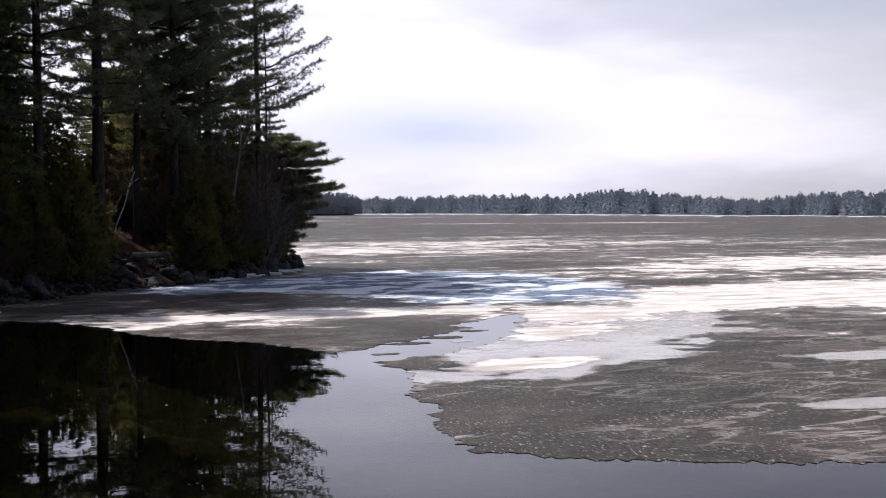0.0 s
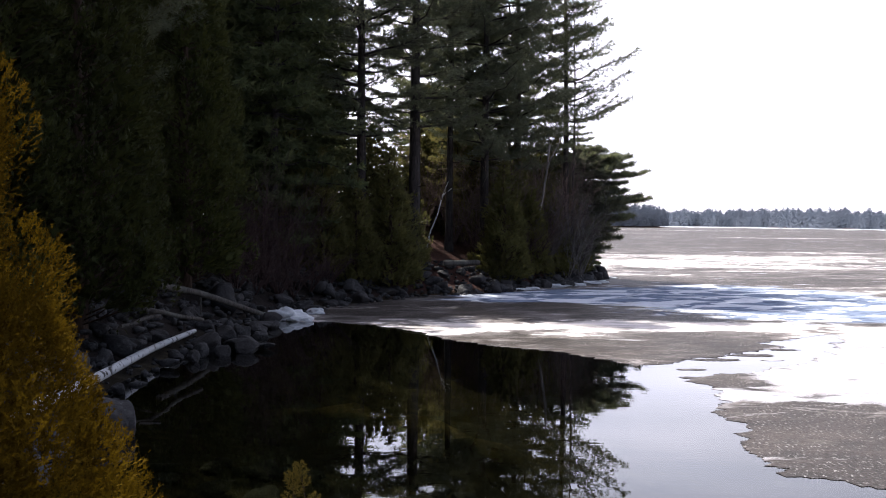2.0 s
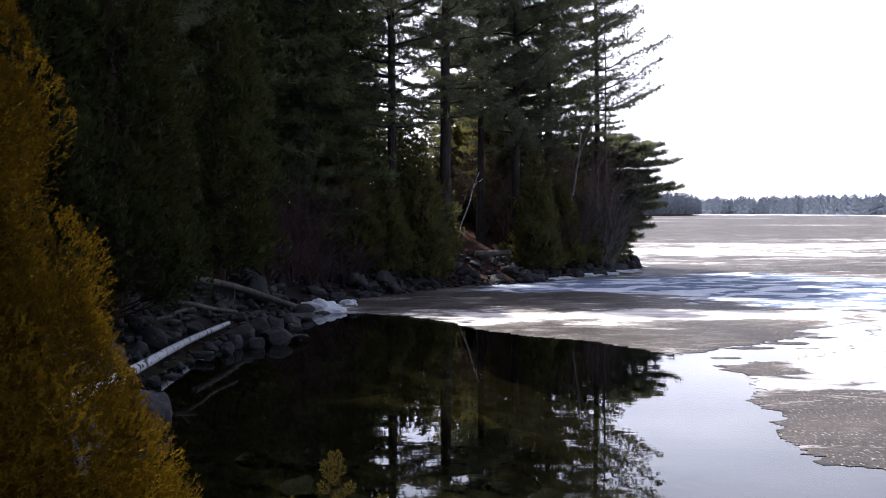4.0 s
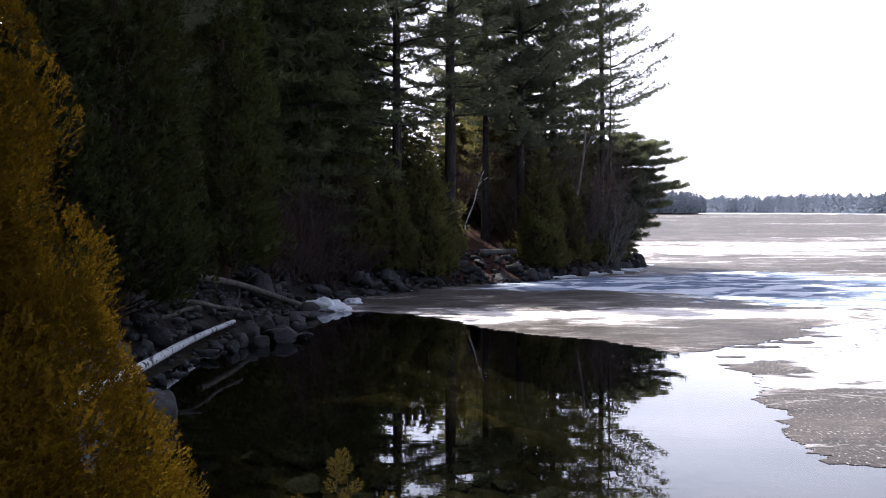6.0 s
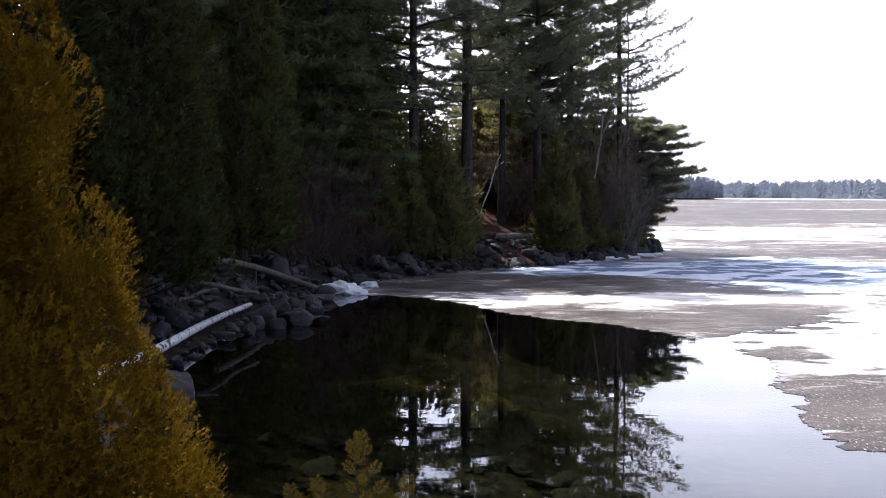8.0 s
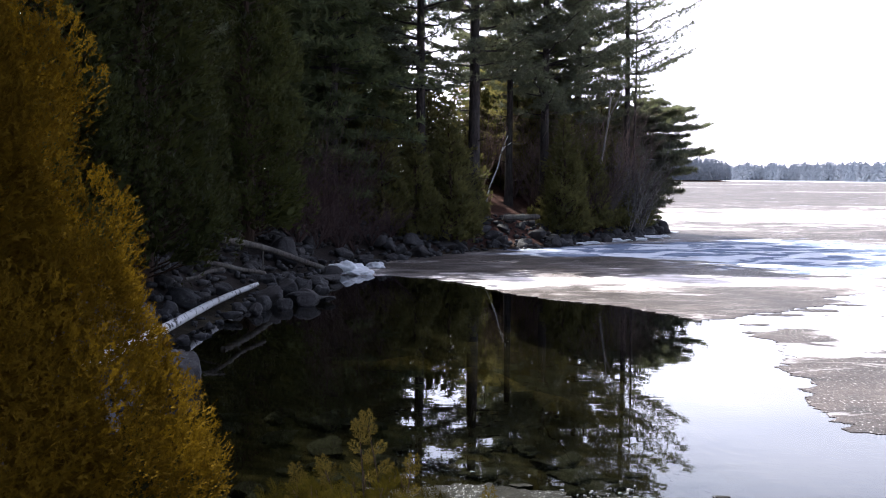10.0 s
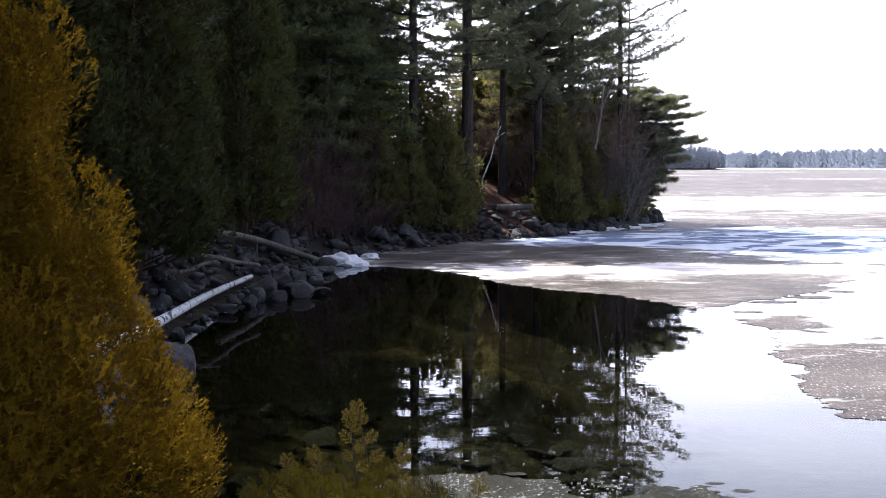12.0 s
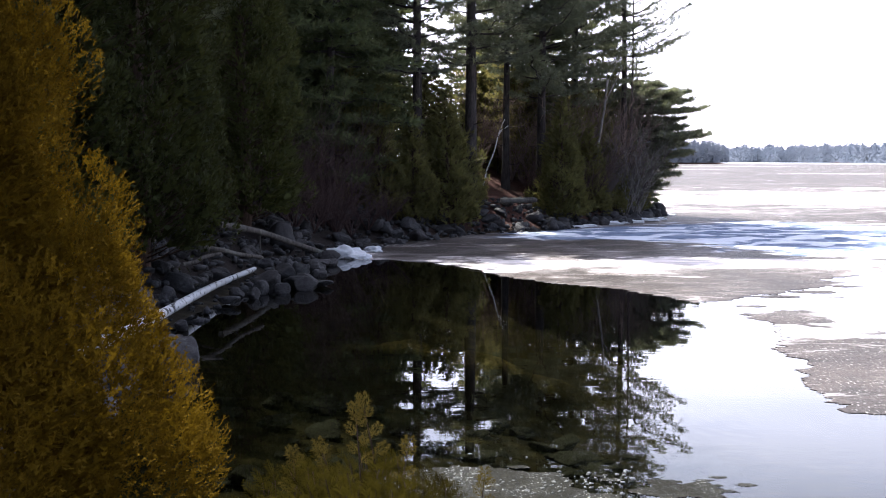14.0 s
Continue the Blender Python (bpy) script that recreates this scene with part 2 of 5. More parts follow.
def mat_ice():
    """Rotting spring ice: grey water-soaked ice, white drained crust, wet sheen, painted blue tree shade."""
    m = Nodes("spring_ice")
    xyz = m.node("ShaderNodeSeparateXYZ", Vector=m.pos)
    px, py = xyz.outputs["X"], xyz.outputs["Y"]

    def blob(cx, cy, rx, ry, amp, turn=0.0):
        c, s = math.cos(radians(turn)), math.sin(radians(turn))
        dx, dy = m.math("SUBTRACT", px, cx), m.math("SUBTRACT", py, cy)
        u = m.math("ADD", m.math("MULTIPLY", dx, c / rx), m.math("MULTIPLY", dy, s / rx))
        v = m.math("ADD", m.math("MULTIPLY", dx, -s / ry), m.math("MULTIPLY", dy, c / ry))
        q = m.math("ADD", m.math("MULTIPLY", u, u), m.math("MULTIPLY", v, v))
        return m.math("MULTIPLY", m.math("POWER", 2.718, m.math("MULTIPLY", q, -1.0)), amp)

    huge = m.noise(m.scaled(m.pos, (0.004, 0.016, 1)), 1.0, 6, 0.68, 0.3)
    big = m.noise(m.scaled(m.pos, (0.08, 0.11, 1)), 1.0, 5, 0.62, 0.3)
    mid = m.noise(m.scaled(m.pos, (0.50, 0.72, 1), (0, 0, 0.12)), 1.0, 7, 0.66, 0.5)
    fine = m.noise(m.scaled(m.pos, (2.4, 3.0, 1)), 1.0, 5, 0.65)
    grain = m.noise(m.pos, 16.0, 4, 0.75)
    streak = m.noise(m.scaled(m.pos, (0.6, 1.3, 1), (0, 0, 0.22)), 1.0, 5, 0.6, 0.6)
    thin = m.remap(m.math("ABSOLUTE", m.math("SUBTRACT", streak, 0.5)), 0.0, 0.035, 1.0, 0.0)
    thin = m.math("MULTIPLY", thin, m.remap(m.noise(m.scaled(m.pos, (0.16, 0.3, 1)), 1.0, 3), 0.45, 0.65))
    s = m.math("ADD", m.math("MULTIPLY", big, 0.55), m.math("MULTIPLY", mid, 1.15))
    s = m.math("ADD", s, m.math("MULTIPLY", fine, 0.42))
    s = m.math("ADD", s, m.remap(huge, 0.3, 0.7, -0.32, 0.32))
    s = m.math("SUBTRACT", s, 1.16)
    s = m.math("SUBTRACT", s, m.remap(py, 48, 120, 0.0, 0.20))
    far_streak = m.noise(m.scaled(m.pos, (0.010, 0.030, 1)), 1.0, 5, 0.6, 0.2)
    s = m.math("ADD", s, m.math("MULTIPLY", m.remap(far_streak, 0.56, 0.64, 0.0, 0.42), m.remap(py, 55, 110)))
    for args in ICE_BLOBS + ICE_GREY:
        s = m.math("ADD", s, blob(*args))
    white = m.math("MAXIMUM", m.math("MAXIMUM", m.remap(s, 0.0, 0.06), m.remap(s, -0.16, 0.0, 0.0, 0.22)), m.math("MULTIPLY", thin, 0.4))
    # blue zone: the pines' shadow painted onto the ice, with a broken edge
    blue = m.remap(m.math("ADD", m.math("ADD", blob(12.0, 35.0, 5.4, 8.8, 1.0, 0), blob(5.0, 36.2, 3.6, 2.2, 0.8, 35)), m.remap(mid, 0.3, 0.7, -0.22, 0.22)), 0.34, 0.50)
    floes = m.noise(m.scaled(m.pos, (0.60, 0.80, 1), (0, 0, 0.08)), 1.0, 4, 0.5, 0.8)
    floes = m.math("MULTIPLY", m.remap(floes, 0.50, 0.53), m.remap(fine, 0.30, 0.5, 0.55, 1.0))
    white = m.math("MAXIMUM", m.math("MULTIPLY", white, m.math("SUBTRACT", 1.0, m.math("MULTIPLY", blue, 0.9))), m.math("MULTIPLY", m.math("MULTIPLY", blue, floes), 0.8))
    wet_n = m.noise(m.scaled(m.pos, (0.22, 0.5, 1)), 1.0, 5, 0.6, 0.5)
    film = m.math("ADD", blob(10.6, 21.2, 9.0, 2.5, 0.9, 50), m.math("ADD", blob(12.4, 15.4, 1.3, 0.6, 0.9, 0), blob(9.6, 11.6, 1.2, 0.4, 0.9, 0)))
    film = m.remap(m.math("ADD", film, m.remap(mid, 0.3, 0.7, -0.3, 0.3)), 0.36, 0.46)
    wet = m.math("MAXIMUM", m.remap(wet_n, 0.63, 0.67), film)
    wet = m.math("MULTIPLY", wet, m.math("SUBTRACT", 1.0, m.math("MAXIMUM", white, blue)), True)
    grey = m.mix(m.remap(grain, 0.38, 0.66), (0.023, 0.0182, 0.0155), (0.126, 0.100, 0.087))
    grey = m.mix(m.remap(mid, 0.42, 0.6, 0, 0.7), grey, (0.102, 0.081, 0.071))
    patch = m.noise(m.scaled(m.pos, (1.1, 1.6, 1), (0, 0, 0.1)), 1.0, 5, 0.65, 0.4)
    grey = m.mix(m.remap(patch, 0.36, 0.52, 0.75, 0.0), grey, (0.034, 0.030, 0.026))
    blotch = m.noise(m.scaled(m.pos, (0.34, 0.46, 1), (0, 0, 0.15)), 1.0, 6, 0.7, 0.7)
    grey = m.mix(m.remap(blotch, 0.40, 0.56, 0.7, 0.0), grey, (0.030, 0.025, 0.022))
    grey = m.mix(m.remap(blotch, 0.60, 0.72, 0.0, 0.6), grey, (0.20, 0.168, 0.148))
    # crystal sparkle painted into the grey as fine pale dots
    sparkle = m.remap(m.noise(m.scaled(m.pos, (30.0, 10.0, 1)), 1.0, 3, 0.6), 0.58, 0.66, 0, 0.85)
    sparkle = m.math("MULTIPLY", sparkle, m.remap(m.noise(m.scaled(m.pos, (0.8, 1.6, 1)), 1.0, 4, 0.6), 0.38, 0.62, 0.15, 1.0))
    grey = m.mix(sparkle, grey, (0.52, 0.48, 0.45))
    tan = m.remap(m.noise(m.scaled(m.pos, (0.5, 1.7, 1)), 1.0, 6, 0.7, 0.4), 0.47, 0.58, 0.0, 0.65)
    snow = m.mix(m.remap(fine, 0.35, 0.65), (0.84, 0.735, 0.70), (0.98, 0.90, 0.885))
    snow = m.mix(tan, snow, (0.40, 0.345, 0.305))
    col = m.mix(white, grey, snow)
    col = m.mix(m.math("MULTIPLY", wet, 0.85), col, m.mix(m.remap(fine, 0.35, 0.65), (0.36, 0.305, 0.275), (0.52, 0.45, 0.415)))
    # colour of the painted tree shade, pale floes left in it
    shade_blue = m.mix(m.remap(fine, 0.35, 0.65), (0.115, 0.14, 0.205), (0.32, 0.37, 0.49))
    shade_blue = m.mix(floes, shade_blue, (0.80, 0.81, 0.88))
    col = m.mix(blue, col, shade_blue)
    rough = m.math("ADD", m.remap(wet, 0, 1, 0.5, 0.10), m.math("MULTIPLY", white, 0.3))
    hgt = m.math("ADD", m.math("MULTIPLY", white, 0.8), m.math("MULTIPLY", grain, 0.5))
    nor = m.bump(hgt, m.remap(wet, 0, 1, 0.9, 0.08), 0.03)
    sh = m.node("ShaderNodeBsdfPrincipled", Base_Color=col, Roughness=rough, Normal=nor)
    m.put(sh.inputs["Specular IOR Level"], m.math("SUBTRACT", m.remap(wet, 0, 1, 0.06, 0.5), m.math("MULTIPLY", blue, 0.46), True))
    return m.done(sh.outputs["BSDF"])


def mat_plain(name, a, b, scale=8.0, rough=0.8, bump=0.4):
    m = Nodes(name)
    f = m.noise(m.pos, scale, 5, 0.65)
    g = m.noise(m.pos, scale * 0.15, 3)
    col = m.mix(m.math("ADD", m.remap(f, 0.3, 0.7, 0, 0.7), m.remap(g, 0.4, 0.7, 0, 0.3), True), a, b)
    return m.done(m.principled(col, rough, m.bump(f, bump, 0.02), 0.3))


def mat_slush():
    """Crushed, half-melted ice over brown shallows, its wet glints painted in as pale dots."""
    m = Nodes("crushed_slush")
    v = m.scaled(m.pos, (1.0, 0.55, 1.0))
    f = m.noise(v, 17, 6, 0.75, 0.4)
    big = m.noise(v, 3.0, 4, 0.6)
    col = m.mix(m.remap(f, 0.44, 0.60), (0.007, 0.0065, 0.004), (0.046, 0.044, 0.036))
    col = m.mix(m.remap(big, 0.42, 0.60, 0.75, 0.0), col, (0.010, 0.009, 0.005))
    # reflected glints, painted as pale dots in the base colour
    glint = m.math("MULTIPLY", m.remap(m.noise(v, 60, 3, 0.6), 0.60, 0.66), m.remap(big, 0.45, 0.6))
    col = m.mix(m.math("MULTIPLY", glint, 0.7), col, (0.50, 0.50, 0.48))
    h = m.math("ADD", f, m.math("MULTIPLY", m.noise(v, 60, 3, 0.6), 0.5))
    return m.done(m.principled(col, m.remap(f, 0.4, 0.6, 0.45, 0.9), m.bump(h, 0.9, 0.02), 0.06))


# white crust and grey patches: x, y, radius x, radius y, amount, turn
ICE_BLOBS = [
    (6.9, 26.2, 4.0, 1.0, 0.48, -6), (1.6, 24.8, 3.6, 1.4, 0.24, -10), (11.1, 23.4, 1.9, 1.4, 0.48, 0), (9.2, 20.4, 2.0, 1.3, 0.42, 0), (7.0, 16.4, 1.3, 0.7, 0.55, 20),
    (15.6, 25.1, 2.6, 1.4, 0.42, 20), (22.0, 29.0, 8.0, 3.0, 0.46, 10), (20.5, 24.4, 3.0, 1.3, 0.30, 10), (13.3, 18.2, 1.2, 0.7, 0.25, 0), (33.0, 43.0, 14.0, 6.0, 0.26, 10),
    ]
ICE_GREY = [
    (4.9, 20.8, 3.0, 1.7, -0.50, 10), (8.5, 12.5, 5.5, 3.4, -0.25, 0), (10.6, 16.0, 2.6, 1.6, -0.35, 20), (17.0, 17.5, 5.0, 3.5, -0.15, 0),
    (17.2, 33.3, 2.8, 1.3, -0.45, 0), (15.5, 46.5, 7.0, 2.4, -0.5, 0), (18.0, 66.0, 10.0, 8.0, 0.28, 0),
    (16.0, 9.0, 6.0, 2.0, -0.2, 0), (0.0, 32.0, 3.0, 2.0, -0.2, 0)]

PINE = mat_leaf("pine_needles", (0.055, 0.066, 0.058), (0.12, 0.135, 0.108), (0.30, 0.31, 0.16), 0.45)
HEMLOCK = mat_leaf("hemlock_needles", (0.022, 0.034, 0.020), (0.064, 0.084, 0.042), (0.26, 0.28, 0.12), 0.45, 0.8, 0.12)
# bank cedars: the shade they stand in is part of this dark colour
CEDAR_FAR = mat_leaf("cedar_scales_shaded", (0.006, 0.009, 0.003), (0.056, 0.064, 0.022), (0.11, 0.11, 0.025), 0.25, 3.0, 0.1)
CEDAR_GREEN = mat_leaf("cedar_scales_green", (0.012, 0.017, 0.006), (0.075, 0.088, 0.030), (0.16, 0.16, 0.04), 0.3, 3.0, 0.1)
CEDAR_YOUNG = mat_leaf("cedar_scales_olive_green", (0.050, 0.055, 0.025), (0.125, 0.12, 0.048), (0.30, 0.27, 0.085), 0.42, 1.4, 0.08)
CEDAR_NEAR = mat_leaf("cedar_scales_bronze", (0.062, 0.037, 0.005), (0.150, 0.091, 0.011), (0.165, 0.098, 0.006), 0.25, 5.0, 0.0)
CEDAR_BUSH = mat_leaf("cedar_scales_olive", (0.011, 0.0092, 0.0016), (0.042, 0.033, 0.0055), (0.064, 0.050, 0.007), 0.34, 4.0, 0.02)
CEDAR_TIP = mat_leaf("cedar_tips_golden", (0.034, 0.025, 0.005), (0.09, 0.068, 0.016), (0.115, 0.085, 0.02), 0.4, 4.0, 0.02)
# distance haze is mixed into this pale grey-blue leaf colour
HAZED_LEAF = mat_leaf("far_woods", (0.245, 0.275, 0.325), (0.285, 0.305, 0.345), (0.20, 0.22, 0.26), 0.06, 0.03, 0.0)
# understory sunlight put into a yellow needle colour
SUNLIT = mat_leaf("sun_tinted_pine_needles", (0.08, 0.075, 0.025), (0.17, 0.145, 0.045), (0.46, 0.40, 0.13), 0.45)
BARK = mat_bark("pine_bark", (0.018, 0.015, 0.015), (0.065, 0.054, 0.052), lichen=0.15)
# grey and brown twigs, also lightened to carry the glare over the point
SHRUB_GREY = mat_bark("grey_shrub_bark", (0.065, 0.055, 0.054), (0.17, 0.148, 0.142), lichen=0.0)
THICKET = mat_bark("thicket_bark", (0.10, 0.072, 0.062), (0.27, 0.20, 0.17), lichen=0.0)
SHRUB = mat_bark("shrub_bark", (0.042, 0.027, 0.027), (0.11, 0.072, 0.068), lichen=0.0)
TWIG = mat_bark("twig_bark", (0.028, 0.018, 0.013), (0.09, 0.056, 0.042), lichen=0.0)
GREY_WOOD = mat_bark("weathered_log", (0.032, 0.028, 0.026), (0.135, 0.12, 0.108), 5)
BIRCH = mat_birch("birch_bark")
SAPLING = mat_bark("sapling_bark", (0.10, 0.09, 0.082), (0.36, 0.34, 0.32), 4)
ROCK = mat_rock("granite_boulder")
GROUND = mat_ground()
WATER = mat_water()
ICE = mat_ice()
SLUSH = mat_slush()
CHIPS = mat_plain("ice_chips", (0.04, 0.04, 0.036), (0.20, 0.20, 0.19), 60, 0.4, 0.3)
SNOW = mat_plain("old_snow", (0.54, 0.55, 0.58), (0.82, 0.82, 0.85), 10, 0.6, 0.6)


# ---- mesh tools ----
def mesh_of(name, verts, faces, mat, smooth=False):
    """A mesh from vertex rows and equal-sided face rows."""
    me = bpy.data.meshes.new(name)
    verts, faces = np.asarray(verts, np.float32), np.asarray(faces, np.int32)
    k = faces.shape[1]
    me.vertices.add(len(verts))
    me.vertices.foreach_set("co", verts.ravel())
    me.loops.add(faces.size)
    me.loops.foreach_set("vertex_index", faces.ravel())
    me.polygons.add(len(faces))
    me.polygons.foreach_set("loop_start", np.arange(0, faces.size, k, dtype=np.int32))
    me.polygons.foreach_set("loop_total", np.full(len(faces), k, np.int32))
    if smooth:
        me.polygons.foreach_set("use_smooth", np.ones(len(faces), bool))
    me.update(calc_edges=True)
    me.materials.append(mat)
    return me


def part(name, me, parent, label=""):
    ob = new(name, me)
    ob.parent = parent
    if label:
        ob["label"] = label
    return ob


def thing(name, label, category, group="", kind=""):
    ob = new(name)
    ob.empty_display_size = 0.2
    return tagged(ob, label, category, group, kind)


class Soup:
    """Gathers pieces of one mesh."""

    def __init__(self):
        self.v, self.f, self.n = [], [], 0

    def add(self, v, f):
        self.v.append(v)
        self.f.append(np.asarray(f) + self.n)
        self.n += len(v)

    def mesh(self, name, mat, smooth=False):
        return mesh_of(name, np.concatenate(self.v), np.concatenate(self.f), mat, smooth)


def tube(points, radii, sides=6):
    """A tapering tube along points: quads, with the ends drawn to a tip."""
    p = np.asarray(points, float)
    d = np.gradient(p, axis=0)
    d /= np.linalg.norm(d, axis=1)[:, None] + 1e-9
    ref = np.where(np.abs(d[:, 2:3]) > 0.9, np.array([[1.0, 0, 0]]), np.array([[0, 0, 1.0]]))
    a = np.cross(d, ref)
    a /= np.linalg.norm(a, axis=1)[:, None] + 1e-9
    b = np.cross(d, a)
    th = np.linspace(0, 2 * np.pi, sides, endpoint=False)
    r = np.asarray(radii, float)[:, None, None]
    ring = p[:, None] + r * (np.cos(th)[None, :, None] * a[:, None] + np.sin(th)[None, :, None] * b[:, None])
    n = len(p)
    i, j = np.meshgrid(np.arange(n - 1), np.arange(sides), indexing="ij")
    jn = (j + 1) % sides
    f = np.stack([i * sides + j, i * sides + jn, (i + 1) * sides + jn, (i + 1) * sides + j], -1).reshape(-1, 4)
    return ring.reshape(-1, 3), f


def scatter(tv, tf, place, ax, side, size):
    """Copies of a small template (x along ax, y along side, z normal) joined in one array."""
    ax = ax / (np.linalg.norm(ax, axis=1)[:, None] + 1e-9)
    nz = np.cross(ax, side)
    nz /= np.linalg.norm(nz, axis=1)[:, None] + 1e-9
    sd = np.cross(nz, ax)
    m = np.stack([ax, sd, nz], 2) * np.asarray(size)[:, None, None]
    v = np.einsum("nij,kj->nki", m, tv) + place[:, None]
    f = tf[None] + (np.arange(len(place)) * len(tv))[:, None, None]
    return v.reshape(-1, 3), f.reshape(-1, tf.shape[1])


def tuft_template(blades, rng, width=0.05):
    """A burst of needles: narrow triangles out of one twig end."""
    v, f = [], []
    for i in range(blades):
        th, up = rng.uniform(0, 2 * np.pi), rng.uniform(-0.3, 0.9)
        d = np.array([rng.uniform(0.15, 1.0), math.cos(th) * 0.8, math.sin(th) * 0.55 + 0.25 * up])
        d *= rng.uniform(0.7, 1.0) / np.linalg.norm(d)
        w = np.cross(d, rng.normal(size=3))
        w *= width / np.linalg.norm(w)
        o = np.array([rng.uniform(-0.35, 0.15), 0, 0])
        v += [o - w, o + w, o + d]
        f.append((3 * i, 3 * i + 1, 3 * i + 2))
    return np.array(v), np.array(f)


def spray_template(pairs, rng, double=False, wide=1.0, slim=False):
    """A flat cedar spray: a rib with alternate scale-covered side twigs, each a slim kite."""
    v, f = [], []

    def kite(o, d, length, w):
        d = np.array([*d, rng.uniform(-0.12, 0.12)])
        d /= np.linalg.norm(d)
        s = np.array([-d[1], d[0], 0.0]) * w * wide
        k = len(v)
        if slim:
            v.extend([o + s, o + d * length, o - s])
            f.append((k, k + 1, k + 2))
            return
        v.extend([o, o + d * length * 0.45 + s, o + d * length, o + d * length * 0.45 - s])
        f.append((k, k + 1, k + 2, k + 3))

    kite(np.zeros(3), (1, 0), 1.0, 0.022)
    for i in range(pairs):
        u = 0.12 + 0.8 * i / pairs
        for sgn in (-1, 1):
            o = np.array([u + (0.03 if sgn > 0 else 0), 0, 0])
            ang = radians(rng.uniform(34, 52)) * sgn
            length = 0.42 * math.sin(math.pi * (0.25 + 0.72 * u)) * rng.uniform(0.8, 1.1)
            d = (math.cos(ang), math.sin(ang))
            kite(o, d, length, 0.030)
            if double and length > 0.16:
                for q in (0.35, 0.62):
                    for s2 in (-1, 1):
                        a2 = ang + s2 * radians(38)
                        kite(o + np.array([*d, 0]) * length * q, (math.cos(a2), math.sin(a2)), length * 0.42, 0.024)
    return np.array(v), np.array(f)


# ---- ground, lake bed, water, ice ----
SHORE = np.array([  # the water's edge, from behind the camera round the bay to the point and back
    (60, -40), (22, -6), (12, 3), (7, 5.6), (3, 6.6), (0.5, 6.9), (-1.4, 6.5), (-2.6, 7.8), (-3.2, 10.0), (-3.6, 12.0),
    (-3.8, 14.4), (-3.7, 17.4), (-3.55, 19.6), (-3.35, 22.4), (-2.9, 25.2), (-2.5, 27.4), (-1.6, 31.4),
    (-0.3, 33.3), (1.3, 36.2), (3.2, 37.3), (4.8, 39.6), (6.8, 42.2), (8.9, 46.8), (9.5, 50.5), (9.0, 55),
    (3, 59), (-10, 62), (-40, 72), (-90, 84), (-160, 60), (-160, -60), (60, -60)], float)


def shore_distance(x, y):
    """Metres from the water's edge; positive on land."""
    p = np.stack([x, y], -1)
    best = np.full(x.shape, 1e9)
    inside = np.zeros(x.shape, bool)
    for a, b in zip(SHORE, np.roll(SHORE, -1, 0)):
        ab = b - a
        u = np.clip(((p - a) @ ab) / (ab @ ab), 0, 1)
        best = np.minimum(best, np.linalg.norm(p - a - u[..., None] * ab, axis=-1))
        cross = (a[1] > y) != (b[1] > y)
        xi = a[0] + (y - a[1]) / (b[1] - a[1] + 1e-12) * ab[0]
        inside ^= cross & (x < xi)
    return np.where(inside, best, -best)


def smooth(u):
    u = np.clip(u, 0, 1)
    return u * u * (3 - 2 * u)


def ripple(x, y):
    return (np.sin(x * 1.3 + 1.7 * np.sin(y * 0.6)) * np.cos(y * 1.1 + np.sin(x * 0.8)) * 0.5
            + 0.3 * np.sin(x * 3.1 + y * 1.9) * np.cos(y * 2.7 - x * 0.7))


def height(x, y):
    d = shore_distance(x, y)
    bank = 0.75 * smooth(d / 2.2) + 1.7 * smooth((d - 1.0) / 6.0) * smooth((y - 13) / 12.0)
    land = bank + 0.10 * ripple(x, y) * smooth(d / 1.5)
    deep = -np.minimum(0.12 + 0.16 * -d, 2.6) + 0.06 * ripple(x * 1.7, y * 1.7)
    shoal = 0.6 * np.exp(-((x - 0.4) / 2.0) ** 2 - ((y - 15.4 + 0.35 * x) / 0.5) ** 2)
    return np.where(d > 0, land, np.minimum(deep + shoal, -0.05) * smooth(-d / 0.4 + 0.1))


def axis_steps(lo, hi, step, far):
    core = np.arange(lo, hi + 1e-6, step)
    out = np.geomspace(1, far, 26)
    return np.concatenate([(lo - out)[::-1], core, hi + out])


def make_ground():
    xs, ys = axis_steps(-22, 16, 0.4, 2600), axis_steps(-4, 66, 0.4, 2600)
    gx, gy = np.meshgrid(xs, ys, indexing="ij")
    z = height(gx, gy)
    n, k = gx.shape
    i, j = np.meshgrid(np.arange(n - 1), np.arange(k - 1), indexing="ij")
    f = np.stack([i * k + j, (i + 1) * k + j, (i + 1) * k + j + 1, i * k + j + 1], -1).reshape(-1, 4)
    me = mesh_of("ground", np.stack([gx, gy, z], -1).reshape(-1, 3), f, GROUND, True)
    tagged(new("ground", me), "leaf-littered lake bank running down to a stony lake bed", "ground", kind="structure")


def make_water():
    me = mesh_of("water", [(-2600, -2600, 0), (2600, -2600, 0), (2600, 2600, 0), (-2600, 2600, 0)], [(0, 1, 2, 3)], WATER)
    tagged(new("water", me), "still dark open lake water mirroring trees and sky", "lake", kind="structure")


